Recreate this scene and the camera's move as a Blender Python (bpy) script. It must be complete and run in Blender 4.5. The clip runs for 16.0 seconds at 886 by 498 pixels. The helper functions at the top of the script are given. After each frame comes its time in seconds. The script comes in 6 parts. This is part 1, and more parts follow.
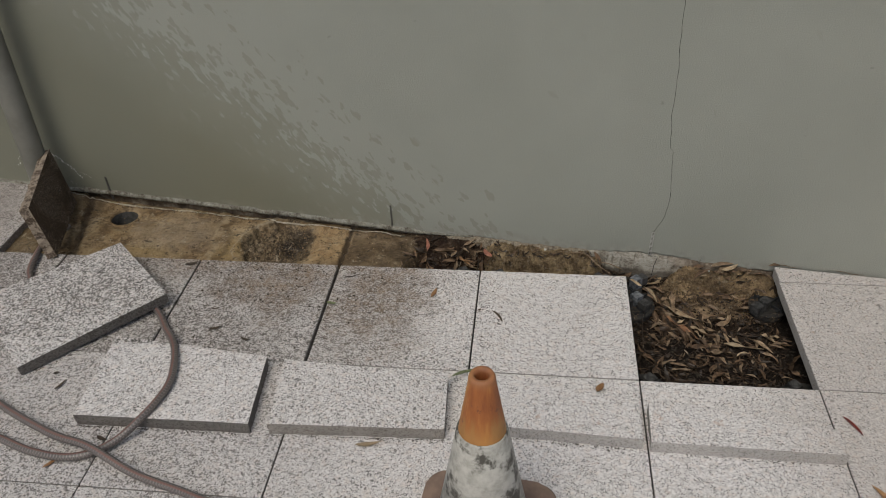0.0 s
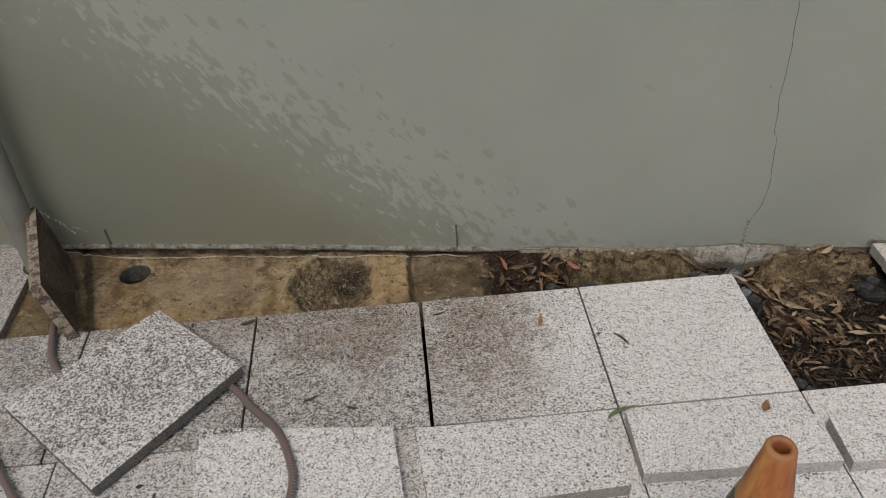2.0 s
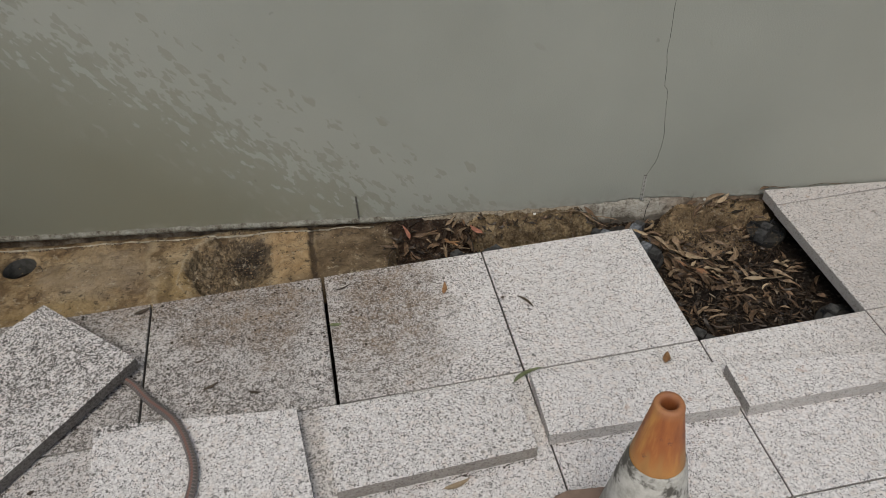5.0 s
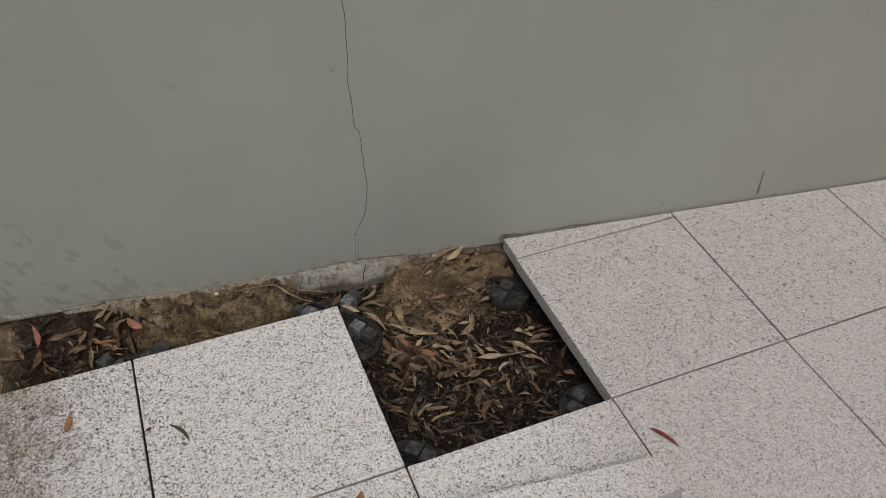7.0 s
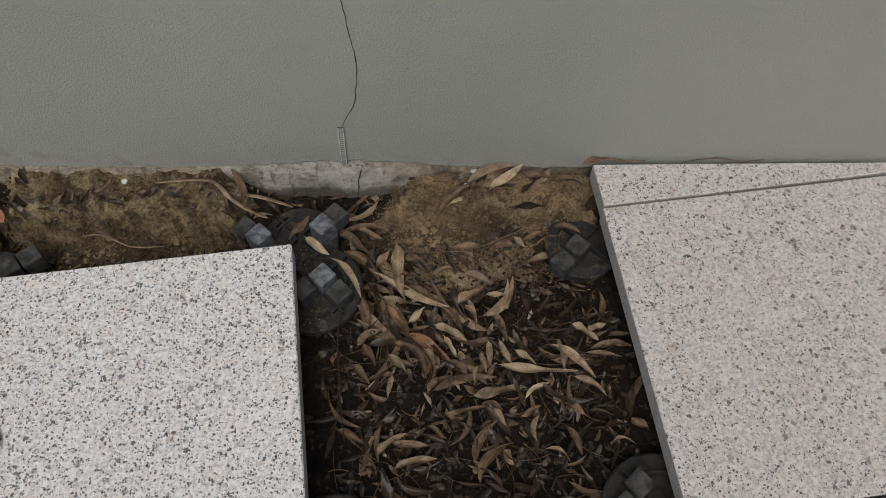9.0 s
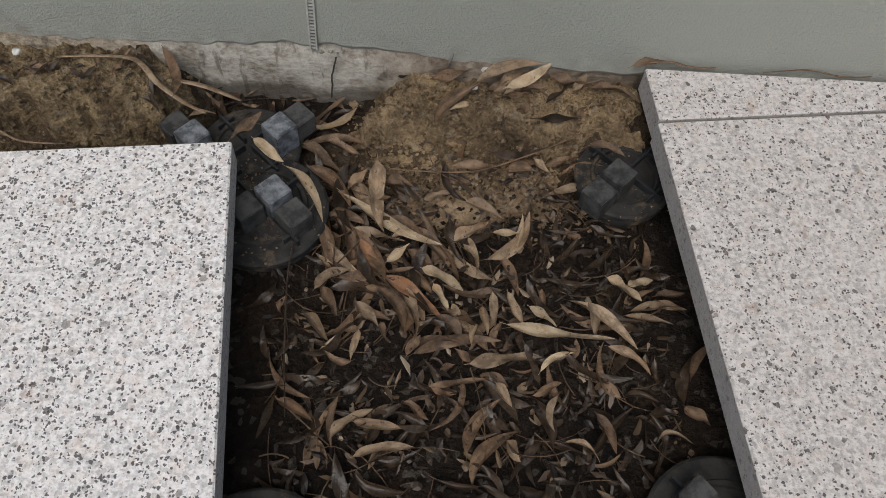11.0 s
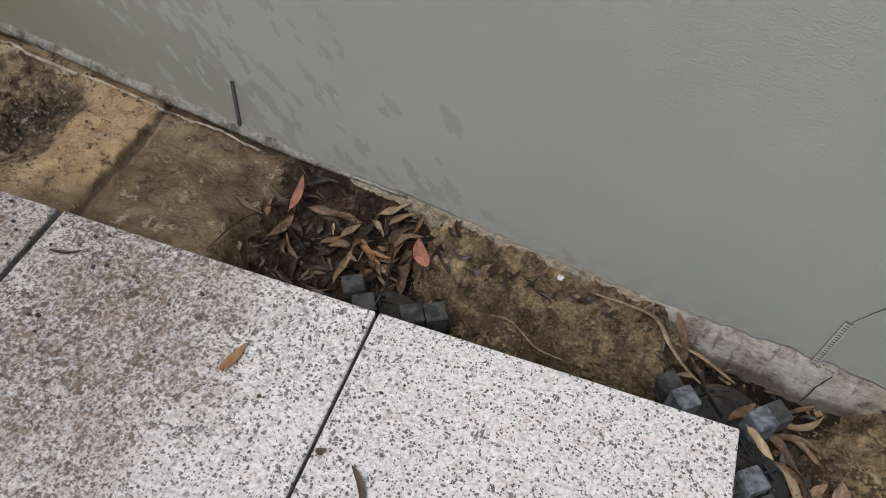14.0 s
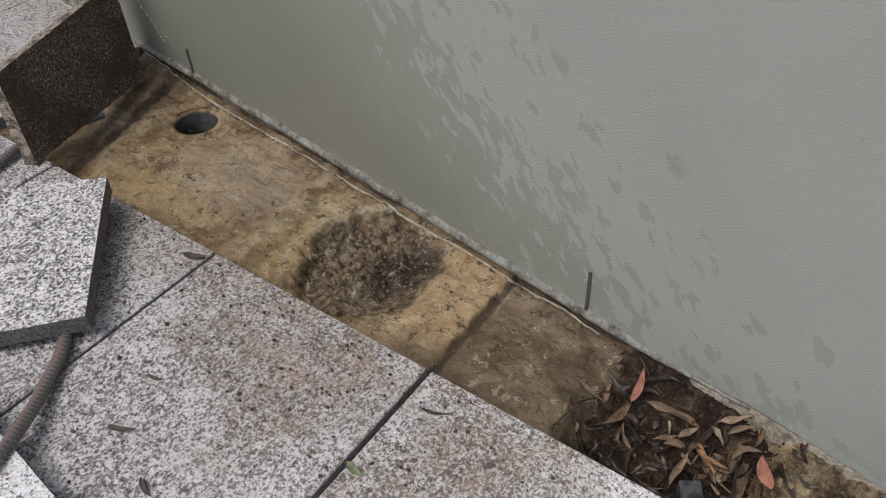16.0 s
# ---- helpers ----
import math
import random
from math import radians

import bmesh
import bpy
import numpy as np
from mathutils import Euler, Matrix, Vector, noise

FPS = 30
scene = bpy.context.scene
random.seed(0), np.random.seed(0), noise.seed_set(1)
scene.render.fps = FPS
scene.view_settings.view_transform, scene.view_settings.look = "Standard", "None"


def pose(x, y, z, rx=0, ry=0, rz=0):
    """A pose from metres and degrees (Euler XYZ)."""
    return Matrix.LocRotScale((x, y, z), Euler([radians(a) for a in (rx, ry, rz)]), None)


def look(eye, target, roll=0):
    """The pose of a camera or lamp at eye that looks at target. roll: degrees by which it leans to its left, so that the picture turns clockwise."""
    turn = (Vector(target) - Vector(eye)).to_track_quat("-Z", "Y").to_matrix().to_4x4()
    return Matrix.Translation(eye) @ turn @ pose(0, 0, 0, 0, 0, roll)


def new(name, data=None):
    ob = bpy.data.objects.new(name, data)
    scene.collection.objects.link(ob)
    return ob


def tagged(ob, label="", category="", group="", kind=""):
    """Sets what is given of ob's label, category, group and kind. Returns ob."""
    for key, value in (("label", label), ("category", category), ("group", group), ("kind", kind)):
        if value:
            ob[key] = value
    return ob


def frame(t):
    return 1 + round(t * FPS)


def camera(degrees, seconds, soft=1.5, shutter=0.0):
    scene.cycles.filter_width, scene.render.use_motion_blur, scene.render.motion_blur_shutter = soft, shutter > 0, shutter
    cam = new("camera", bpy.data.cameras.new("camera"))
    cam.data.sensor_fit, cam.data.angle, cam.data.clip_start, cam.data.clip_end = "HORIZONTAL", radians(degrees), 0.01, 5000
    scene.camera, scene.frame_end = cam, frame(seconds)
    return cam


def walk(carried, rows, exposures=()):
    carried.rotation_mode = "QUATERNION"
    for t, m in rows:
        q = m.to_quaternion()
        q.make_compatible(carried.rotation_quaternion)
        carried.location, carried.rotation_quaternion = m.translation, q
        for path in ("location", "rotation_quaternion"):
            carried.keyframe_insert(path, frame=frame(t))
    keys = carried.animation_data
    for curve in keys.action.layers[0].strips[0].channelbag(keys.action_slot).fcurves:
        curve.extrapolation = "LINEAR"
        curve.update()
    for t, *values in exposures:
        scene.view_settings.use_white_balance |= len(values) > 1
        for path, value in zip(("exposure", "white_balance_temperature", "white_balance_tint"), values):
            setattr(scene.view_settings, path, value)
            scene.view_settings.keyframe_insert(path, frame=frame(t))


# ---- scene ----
cam = camera(57.8, 16.0, soft=0.7)
EXPOSURES = [(0,-0.16,6700,7),(2.5,0.0,6650,7),(5.5,-0.04,6620,7),(7,-0.12,6600,7),(9.5,-0.02,6450,8),(12,0.27,6300,9),(14,0.27,6250,10),(16,0.40,6150,10)]
PATH = [
    (0, (-0.334, -2.247, 1.698), (-0.548, -0.631, 0.539), -2.3),
    (0.5, (-0.548, -2.183, 1.712), (-0.564, -0.568, 0.532), -1.5),
    (1, (-0.637, -2.029, 1.669), (-0.59, -0.429, 0.47), -1.2),
    (1.5, (-0.796, -1.897, 1.657), (-0.738, -0.312, 0.438), -3.0),
    (2, (-1.033, -1.903, 1.694), (-0.945, -0.331, 0.461), -3.0),
    (2.5, (-1.075, -1.896, 1.7), (-0.988, -0.336, 0.451), -2.9),
    (3, (-1.041, -1.89, 1.706), (-0.923, -0.342, 0.444), -2.8),
    (5.5, (-0.862, -1.846, 1.651), (-0.58, -0.366, 0.335), -3.0),
    (6, (-0.689, -1.764, 1.588), (-0.349, -0.297, 0.271), -3.0),
    (6.5, (-0.527, -1.607, 1.513), (-0.027, -0.194, 0.189), 0.1),
    (7, (-0.329, -1.399, 1.484), (0.27, -0.04, 0.144), 2.4),
    (7.5, (-0.12, -1.274, 1.431), (0.359, 0.086, 0.045), 5.7),
    (8, (-0.012, -1.081, 1.359), (0.281, 0.117, -0.215), 5.9),
    (8.5, (0.059, -0.827, 1.295), (0.302, 0.193, -0.408), 1.8),
    (9, (0.144, -0.655, 1.112), (0.291, 0.308, -0.635), 0.9),
    (9.5, (0.155, -0.623, 0.864), (0.263, 0.362, -0.874), 1.4),
    (12, (0.159, -0.563, 0.747), (0.367, 0.416, -0.985), 7.9),
    (12.5, (0.141, -0.561, 0.774), (0.349, 0.439, -0.946), 8.9),
    (13, (0.081, -0.562, 0.792), (0.293, 0.481, -0.901), 12.1),
    (13.5, (-0.079, -0.555, 0.869), (-0.12, 0.582, -0.776), 9.2),
    (14, (-0.269, -0.598, 0.919), (-0.579, 0.64, -0.622), 6.1),
    (14.5, (-0.34, -0.616, 0.972), (-0.871, 0.617, -0.51), 2.2),
    (15, (-0.385, -0.625, 0.99), (-1.038, 0.593, -0.455), 0.8),
    (15.5, (-0.437, -0.645, 1.028), (-1.212, 0.564, -0.365), -0.7),
    (16, (-0.478, -0.666, 1.047), (-1.357, 0.52, -0.302), -1.8),
]
walk(cam, [(t, look(eye, target, roll)) for t, eye, target, roll in PATH], EXPOSURES)

# ---- world and light ----
world = bpy.data.worlds.new("overcast_sky")
scene.world = world
world.use_nodes = True
wn = world.node_tree
sky = wn.nodes.new("ShaderNodeTexSky")
sky.sky_type, sky.sun_disc = "NISHITA", False
sky.sun_elevation, sky.sun_rotation = radians(58), radians(200)
sky.air_density, sky.dust_density, sky.ozone_density = 1.0, 4.0, 1.0
wn.links.new(sky.outputs[0], wn.nodes["Background"].inputs[0])
wn.nodes["Background"].inputs[1].default_value = 0.11
sun = new("sun", bpy.data.lights.new("sun", "SUN"))
sun.data.energy, sun.data.angle, sun.data.color = 1.2, radians(35), (1.0, 0.97, 0.92)
sun.matrix_world = look((-1.6, -4.5, 7.6), (0, 0, 0))


# ---- materials ----
class Nodes:
    """Short calls for building a node material."""

    def __init__(self, name, rough=0.8, metal=0.0, spec=0.4):
        self.mat = bpy.data.materials.new(name)
        self.mat.use_nodes = True
        self.t = self.mat.node_tree
        self.p = self.t.nodes["Principled BSDF"]
        self.p.inputs["Roughness"].default_value = rough
        self.p.inputs["Metallic"].default_value = metal
        self.p.inputs["Specular IOR Level"].default_value = spec

    def put(self, socket, v):
        if isinstance(v, bpy.types.NodeSocket):
            self.t.links.new(v, socket)
        elif isinstance(v, (int, float)):
            socket.default_value = v
        else:
            socket.default_value = (*v, 1.0) if len(v) == 3 and socket.type == "RGBA" else v

    def world_pos(self):
        return self.t.nodes.new("ShaderNodeNewGeometry").outputs["Position"]

    def local_pos(self):
        return self.t.nodes.new("ShaderNodeTexCoord").outputs["Object"]

    def rand(self):
        return self.t.nodes.new("ShaderNodeObjectInfo").outputs["Random"]

    def island(self):
        return self.t.nodes.new("ShaderNodeNewGeometry").outputs["Random Per Island"]

    def math(self, op, a, b=0.0, c=0.0):
        n = self.t.nodes.new("ShaderNodeMath")
        n.operation = op
        for s, v in zip(n.inputs, (a, b, c)):
            self.put(s, v)
        return n.outputs[0]

    def vec(self, op, a, b=(0, 0, 0)):
        n = self.t.nodes.new("ShaderNodeVectorMath")
        n.operation = op
        self.put(n.inputs[0], a)
        self.put(n.inputs[3 if op == "SCALE" else 1], b)
        return n.outputs["Value" if op in ("LENGTH", "DISTANCE", "DOT_PRODUCT") else "Vector"]

    def noise(self, pos, scale, detail=3.0, rough=0.55, dist=0.0):
        n = self.t.nodes.new("ShaderNodeTexNoise")
        self.put(n.inputs["Vector"], pos)
        for k, v in (("Scale", scale), ("Detail", detail), ("Roughness", rough), ("Distortion", dist)):
            n.inputs[k].default_value = v
        return n.outputs["Fac"]

    def cells(self, pos, scale, out="Color", feature="F1", rand=1.0):
        n = self.t.nodes.new("ShaderNodeTexVoronoi")
        n.feature = feature
        self.put(n.inputs["Vector"], pos)
        n.inputs["Scale"].default_value = scale
        n.inputs["Randomness"].default_value = rand
        return n.outputs[out]

    def split(self, v):
        n = self.t.nodes.new("ShaderNodeSeparateXYZ")
        self.put(n.inputs[0], v)
        return n.outputs

    def ramp(self, fac, *stops, kind="LINEAR"):
        n = self.t.nodes.new("ShaderNodeValToRGB")
        n.color_ramp.interpolation = kind
        e = n.color_ramp.elements
        while len(e) < len(stops):
            e.new(0.5)
        for el, (at, col) in zip(e, stops):
            el.position = at
            el.color = (*col, 1) if not isinstance(col, (int, float)) else (col, col, col, 1)
        self.put(n.inputs[0], fac)
        return n.outputs[0]

    def mix(self, fac, a, b, kind="MIX"):
        n = self.t.nodes.new("ShaderNodeMix")
        n.data_type, n.blend_type = "RGBA", kind
        self.put(n.inputs[0], fac)
        self.put(n.inputs[6], a)
        self.put(n.inputs[7], b)
        return n.outputs[2]

    def step(self, v, lo, hi):
        """0 below lo, 1 above hi (or the other way round), smoothly."""
        n = self.t.nodes.new("ShaderNodeMapRange")
        n.interpolation_type = "SMOOTHSTEP"
        for k, x in zip(("Value", "From Min", "From Max"), (v, min(lo, hi), max(lo, hi))):
            self.put(n.inputs[k], x)
        n.inputs["To Min"].default_value, n.inputs["To Max"].default_value = (0, 1) if lo < hi else (1, 0)
        return n.outputs[0]

    def blob(self, pos, centre, size, soft=0.5, wobble=None):
        """1 inside an ellipse in plan, fading to 0 at its edge."""
        d = self.vec("LENGTH", self.vec("MULTIPLY", self.vec("SUBTRACT", pos, centre), tuple(1 / s if s else 0.0 for s in size)))
        if wobble is not None:
            d = self.math("ADD", d, self.math("MULTIPLY", self.math("SUBTRACT", wobble, 0.5), 1.4))
        return self.step(d, 1.0, soft)

    def specks(self, pos, scale, share, size):
        """Separate grains about 1 / scale apart; share of them show, each with its own size."""
        c = self.split(self.cells(pos, scale))
        d = self.cells(pos, scale, "Distance")
        shown = self.step(self.math("SUBTRACT", c[0], share), 0.01, -0.01)
        return self.math("MULTIPLY", shown, self.step(self.math("SUBTRACT", d, self.math("MULTIPLY", self.math("ADD", c[1], 0.5), size)), 0.07, -0.07))

    def bump(self, height, dist=0.001, strength=0.6):
        n = self.t.nodes.new("ShaderNodeBump")
        self.put(n.inputs["Height"], height)
        n.inputs["Distance"].default_value = dist
        n.inputs["Strength"].default_value = strength
        self.put(self.p.inputs["Normal"], n.outputs[0])

    def done(self, colour, rough=None):
        self.put(self.p.inputs["Base Color"], colour)
        if rough is not None:
            self.put(self.p.inputs["Roughness"], rough)
        return self.mat


def granite(name, side_dark=(0.20, 0.19, 0.175), side_pale=(0.36, 0.34, 0.32), side_much=0.6, grime=0.0):
    """Pale pinkish-grey granite with black mica, and the dirt that lies on it."""
    n = Nodes(name, 0.72, spec=0.35)
    w = n.world_pos()
    p = n.vec("ADD", n.local_pos(), n.vec("SCALE", (7.3, 4.1, 2.7), n.rand()))
    x, y, z = n.split(w)
    off = n.vec("ADD", p, (3.1, 1.7, 0.4))
    clump = n.noise(p, 62, 2, 0.55)
    base = n.ramp(n.noise(off, 165, 3, 0.65), (0.36, (0.48, 0.465, 0.453)), (0.45, (0.62, 0.602, 0.590)), (0.54, (0.710, 0.691, 0.677)), (0.68, (0.79, 0.775, 0.762)))
    base = n.mix(n.math("MULTIPLY", n.step(n.noise(off, 58, 3, 0.6), 0.50, 0.64), 0.36), base, (0.655, 0.560, 0.492))
    warp = n.t.nodes.new("ShaderNodeTexNoise")
    n.put(warp.inputs["Vector"], p)
    warp.inputs["Scale"].default_value, warp.inputs["Detail"].default_value = 260.0, 2.0
    q = n.vec("ADD", p, n.vec("SCALE", warp.outputs["Color"], 0.0055))
    qw = n.vec("ADD", w, n.vec("SCALE", warp.outputs["Color"], 0.0065))
    swept = n.step(x, 0.2, 0.6)
    base = n.mix(n.math("MULTIPLY", n.specks(n.vec("ADD", q, (0.6, 5.2, 2.2)), 230, 0.42, 0.50), 0.55), base, (0.385, 0.375, 0.370))
    share = n.math("ADD", 0.10, n.math("MULTIPLY", n.step(clump, 0.36, 0.66), 0.55))
    base = n.mix(n.math("MULTIPLY", n.specks(q, 285, share, n.math("SUBTRACT", 0.43, n.math("MULTIPLY", swept, 0.10))), 0.90), base, (0.055, 0.054, 0.055))
    fine = n.noise(off, 420, 2, 0.6)
    base = n.mix(n.math("MULTIPLY", n.step(fine, 0.60, 0.68), 0.35), base, (0.20, 0.195, 0.19))
    base = n.mix(n.math("MULTIPLY", n.step(n.noise(p, 20, 5, 0.7), 0.63, 0.70), 0.45), base, (0.36, 0.225, 0.15))
    # grey grime, thicker away from the swept end
    patch = n.noise(w, 5.0, 5, 0.62)
    speck = n.noise(w, 40, 5, 0.75)
    pores = n.step(n.math("ADD", n.math("MULTIPLY", n.noise(w, 165, 3, 0.65), 0.7), n.math("MULTIPLY", speck, 0.4)), 0.58, 0.63)
    far = n.step(n.math("ADD", x, n.math("MULTIPLY", n.math("SUBTRACT", patch, 0.5), 1.2)), -0.55, -1.35)
    laid = n.step(z, 0.02, 0.004)
    mid = n.step(x, -0.30, -0.75)
    amount = n.math("ADD", n.math("ADD", 0.06, n.math("MULTIPLY", mid, 0.12)), n.math("MULTIPLY", far, n.math("ADD", 0.19, n.math("MULTIPLY", laid, 0.33))))
    amount = n.math("MULTIPLY", amount, n.math("ADD", 0.30, n.math("MULTIPLY", n.step(patch, 0.40, 0.60), 1.05)))
    amount = n.math("MULTIPLY", amount, n.math("ADD", 0.20, n.math("MULTIPLY", n.step(y, -0.51, -0.495), 0.85)))
    if grime:
        base = n.mix(grime * 0.5, base, (0.27, 0.265, 0.255))
        amount = n.math("ADD", amount, grime * 1.1)
    base = n.mix(n.math("MULTIPLY", n.math("MINIMUM", amount, 1.0), 0.20), base, (0.40, 0.350, 0.318))
    grainy = n.math("ADD", n.math("MULTIPLY", n.noise(w, 150, 4, 0.70), 0.75), n.math("MULTIPLY", speck, 0.25))
    held = n.math("MINIMUM", amount, 0.9)
    small = n.specks(n.vec("ADD", qw, (2.0, 9.0, 1.0)), 178, n.math("ADD", n.math("MULTIPLY", mid, 0.04), n.math("MULTIPLY", held, 0.80)), 0.50)
    base = n.mix(n.math("MULTIPLY", small, 0.80), base, n.mix(n.step(grainy, 0.45, 0.56), (0.040, 0.036, 0.033), (0.110, 0.096, 0.084)))
    large = n.specks(n.vec("ADD", qw, (5.0, 2.0, 3.0)), 105, n.math("MULTIPLY", held, 0.45), 0.42)
    base = n.mix(n.math("MULTIPLY", large, 0.60), base, (0.080, 0.069, 0.059))
    base = n.mix(n.math("MULTIPLY", far, n.math("MULTIPLY", laid, 0.26)), base, (0.30, 0.272, 0.25))
    base = n.mix(n.math("MULTIPLY", pores, n.math("MINIMUM", n.math("ADD", n.math("MULTIPLY", amount, 1.9), n.math("MULTIPLY", mid, 0.12)), 0.95)), base, (0.045, 0.042, 0.038))
    # tint towards +x stands in for a local change of exposure and white balance
    base = n.mix(swept, base, (0.78, 0.758, 0.735), "MULTIPLY")
    base = n.mix(n.math("MULTIPLY", n.step(x, -2.15, -2.45), 0.42), base, (0.34, 0.305, 0.28))
    base = n.mix(n.math("MULTIPLY", n.math("MULTIPLY", far, laid), n.math("MULTIPLY", n.step(y, -0.51, -0.495), 0.14)), base, (0.20, 0.185, 0.165))
    # brown soil stain along the open edge
    wob = n.noise(w, 9, 5, 0.7)
    blotch = n.math("MULTIPLY", n.noise(n.vec("ADD", w, (1, 1, 0)), 13, 4, 0.7), 1.0)
    brown = n.math("MAXIMUM", n.blob(w, (-1.19, -0.06, 0), (0.34, 0.36, 0), 0.2, wob), n.blob(w, (-0.84, -0.14, 0), (0.27, 0.46, 0), 0.2, wob))
    brown = n.math("MAXIMUM", brown, n.math("MULTIPLY", n.blob(w, (-1.6, -0.02, 0), (0.5, 0.16, 0), 0.2, wob), 0.7))
    brown = n.math("MULTIPLY", n.math("MULTIPLY", brown, 0.85), n.math("MULTIPLY", laid, n.step(y, -0.503, -0.498)))
    tone = n.ramp(blotch, (0.35, (0.085, 0.056, 0.034)), (0.65, (0.21, 0.150, 0.098)))
    base = n.mix(n.math("MULTIPLY", brown, n.math("ADD", n.math("MULTIPLY", n.math("MAXIMUM", pores, n.step(grainy, 0.49, 0.55)), 0.50), n.math("ADD", 0.15, n.math("MULTIPLY", n.step(blotch, 0.30, 0.62), 0.42)))), base, tone)
    base = n.mix(n.math("MULTIPLY", n.math("MULTIPLY", n.math("MAXIMUM", far, brown), laid), n.math("MULTIPLY", n.specks(n.vec("ADD", qw, (8.0, 4.0, 6.0)), 150, 0.42, 0.42), 0.68)), base, (0.042, 0.034, 0.028))
    dots = n.math("MULTIPLY", n.step(n.noise(w, 38, 3), 0.64, 0.69), n.math("ADD", n.math("MULTIPLY", brown, 0.75), n.math("MULTIPLY", far, 0.2)))
    base = n.mix(dots, base, (0.045, 0.035, 0.026))
    # sawn sides are mixed towards a colour between side_dark and side_pale
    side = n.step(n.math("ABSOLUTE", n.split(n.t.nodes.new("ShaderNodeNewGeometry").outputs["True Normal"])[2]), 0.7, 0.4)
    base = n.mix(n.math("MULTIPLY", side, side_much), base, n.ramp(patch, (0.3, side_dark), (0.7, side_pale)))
    n.bump(n.math("ADD", fine, n.noise(p, 240, 3)), 0.0012, 0.5)
    return n.done(base)


def dirty_granite(name):
    """The underside and broken edge of a lifted paver, brown with soil."""
    n = Nodes(name, 0.92, spec=0.2)
    p = n.local_pos()
    g = n.noise(p, 190, 3, 0.6)
    base = n.ramp(g, (0.36, (0.045, 0.034, 0.026)), (0.50, (0.105, 0.080, 0.060)), (0.60, (0.19, 0.150, 0.118)), (0.70, (0.36, 0.31, 0.265)))
    base = n.mix(n.math("MULTIPLY", n.step(n.noise(p, 9, 4), 0.45, 0.62), 0.7), base, (0.060, 0.042, 0.029))
    base = n.mix(n.math("MULTIPLY", n.step(n.noise(p, 60, 4, 0.7), 0.58, 0.68), 0.5), base, (0.135, 0.085, 0.052))
    worn = n.step(n.math("ABSOLUTE", n.split(n.t.nodes.new("ShaderNodeNewGeometry").outputs["True Normal"])[0]), 0.75, 0.55)
    base = n.mix(n.math("MULTIPLY", worn, n.math("MULTIPLY", n.step(n.noise(p, 34, 4, 0.7), 0.42, 0.56), 0.7)), base, (0.34, 0.285, 0.225))
    n.bump(n.math("ADD", g, n.math("MULTIPLY", n.noise(p, 45, 4), 1.2)), 0.005, 0.85)
    return n.done(base)


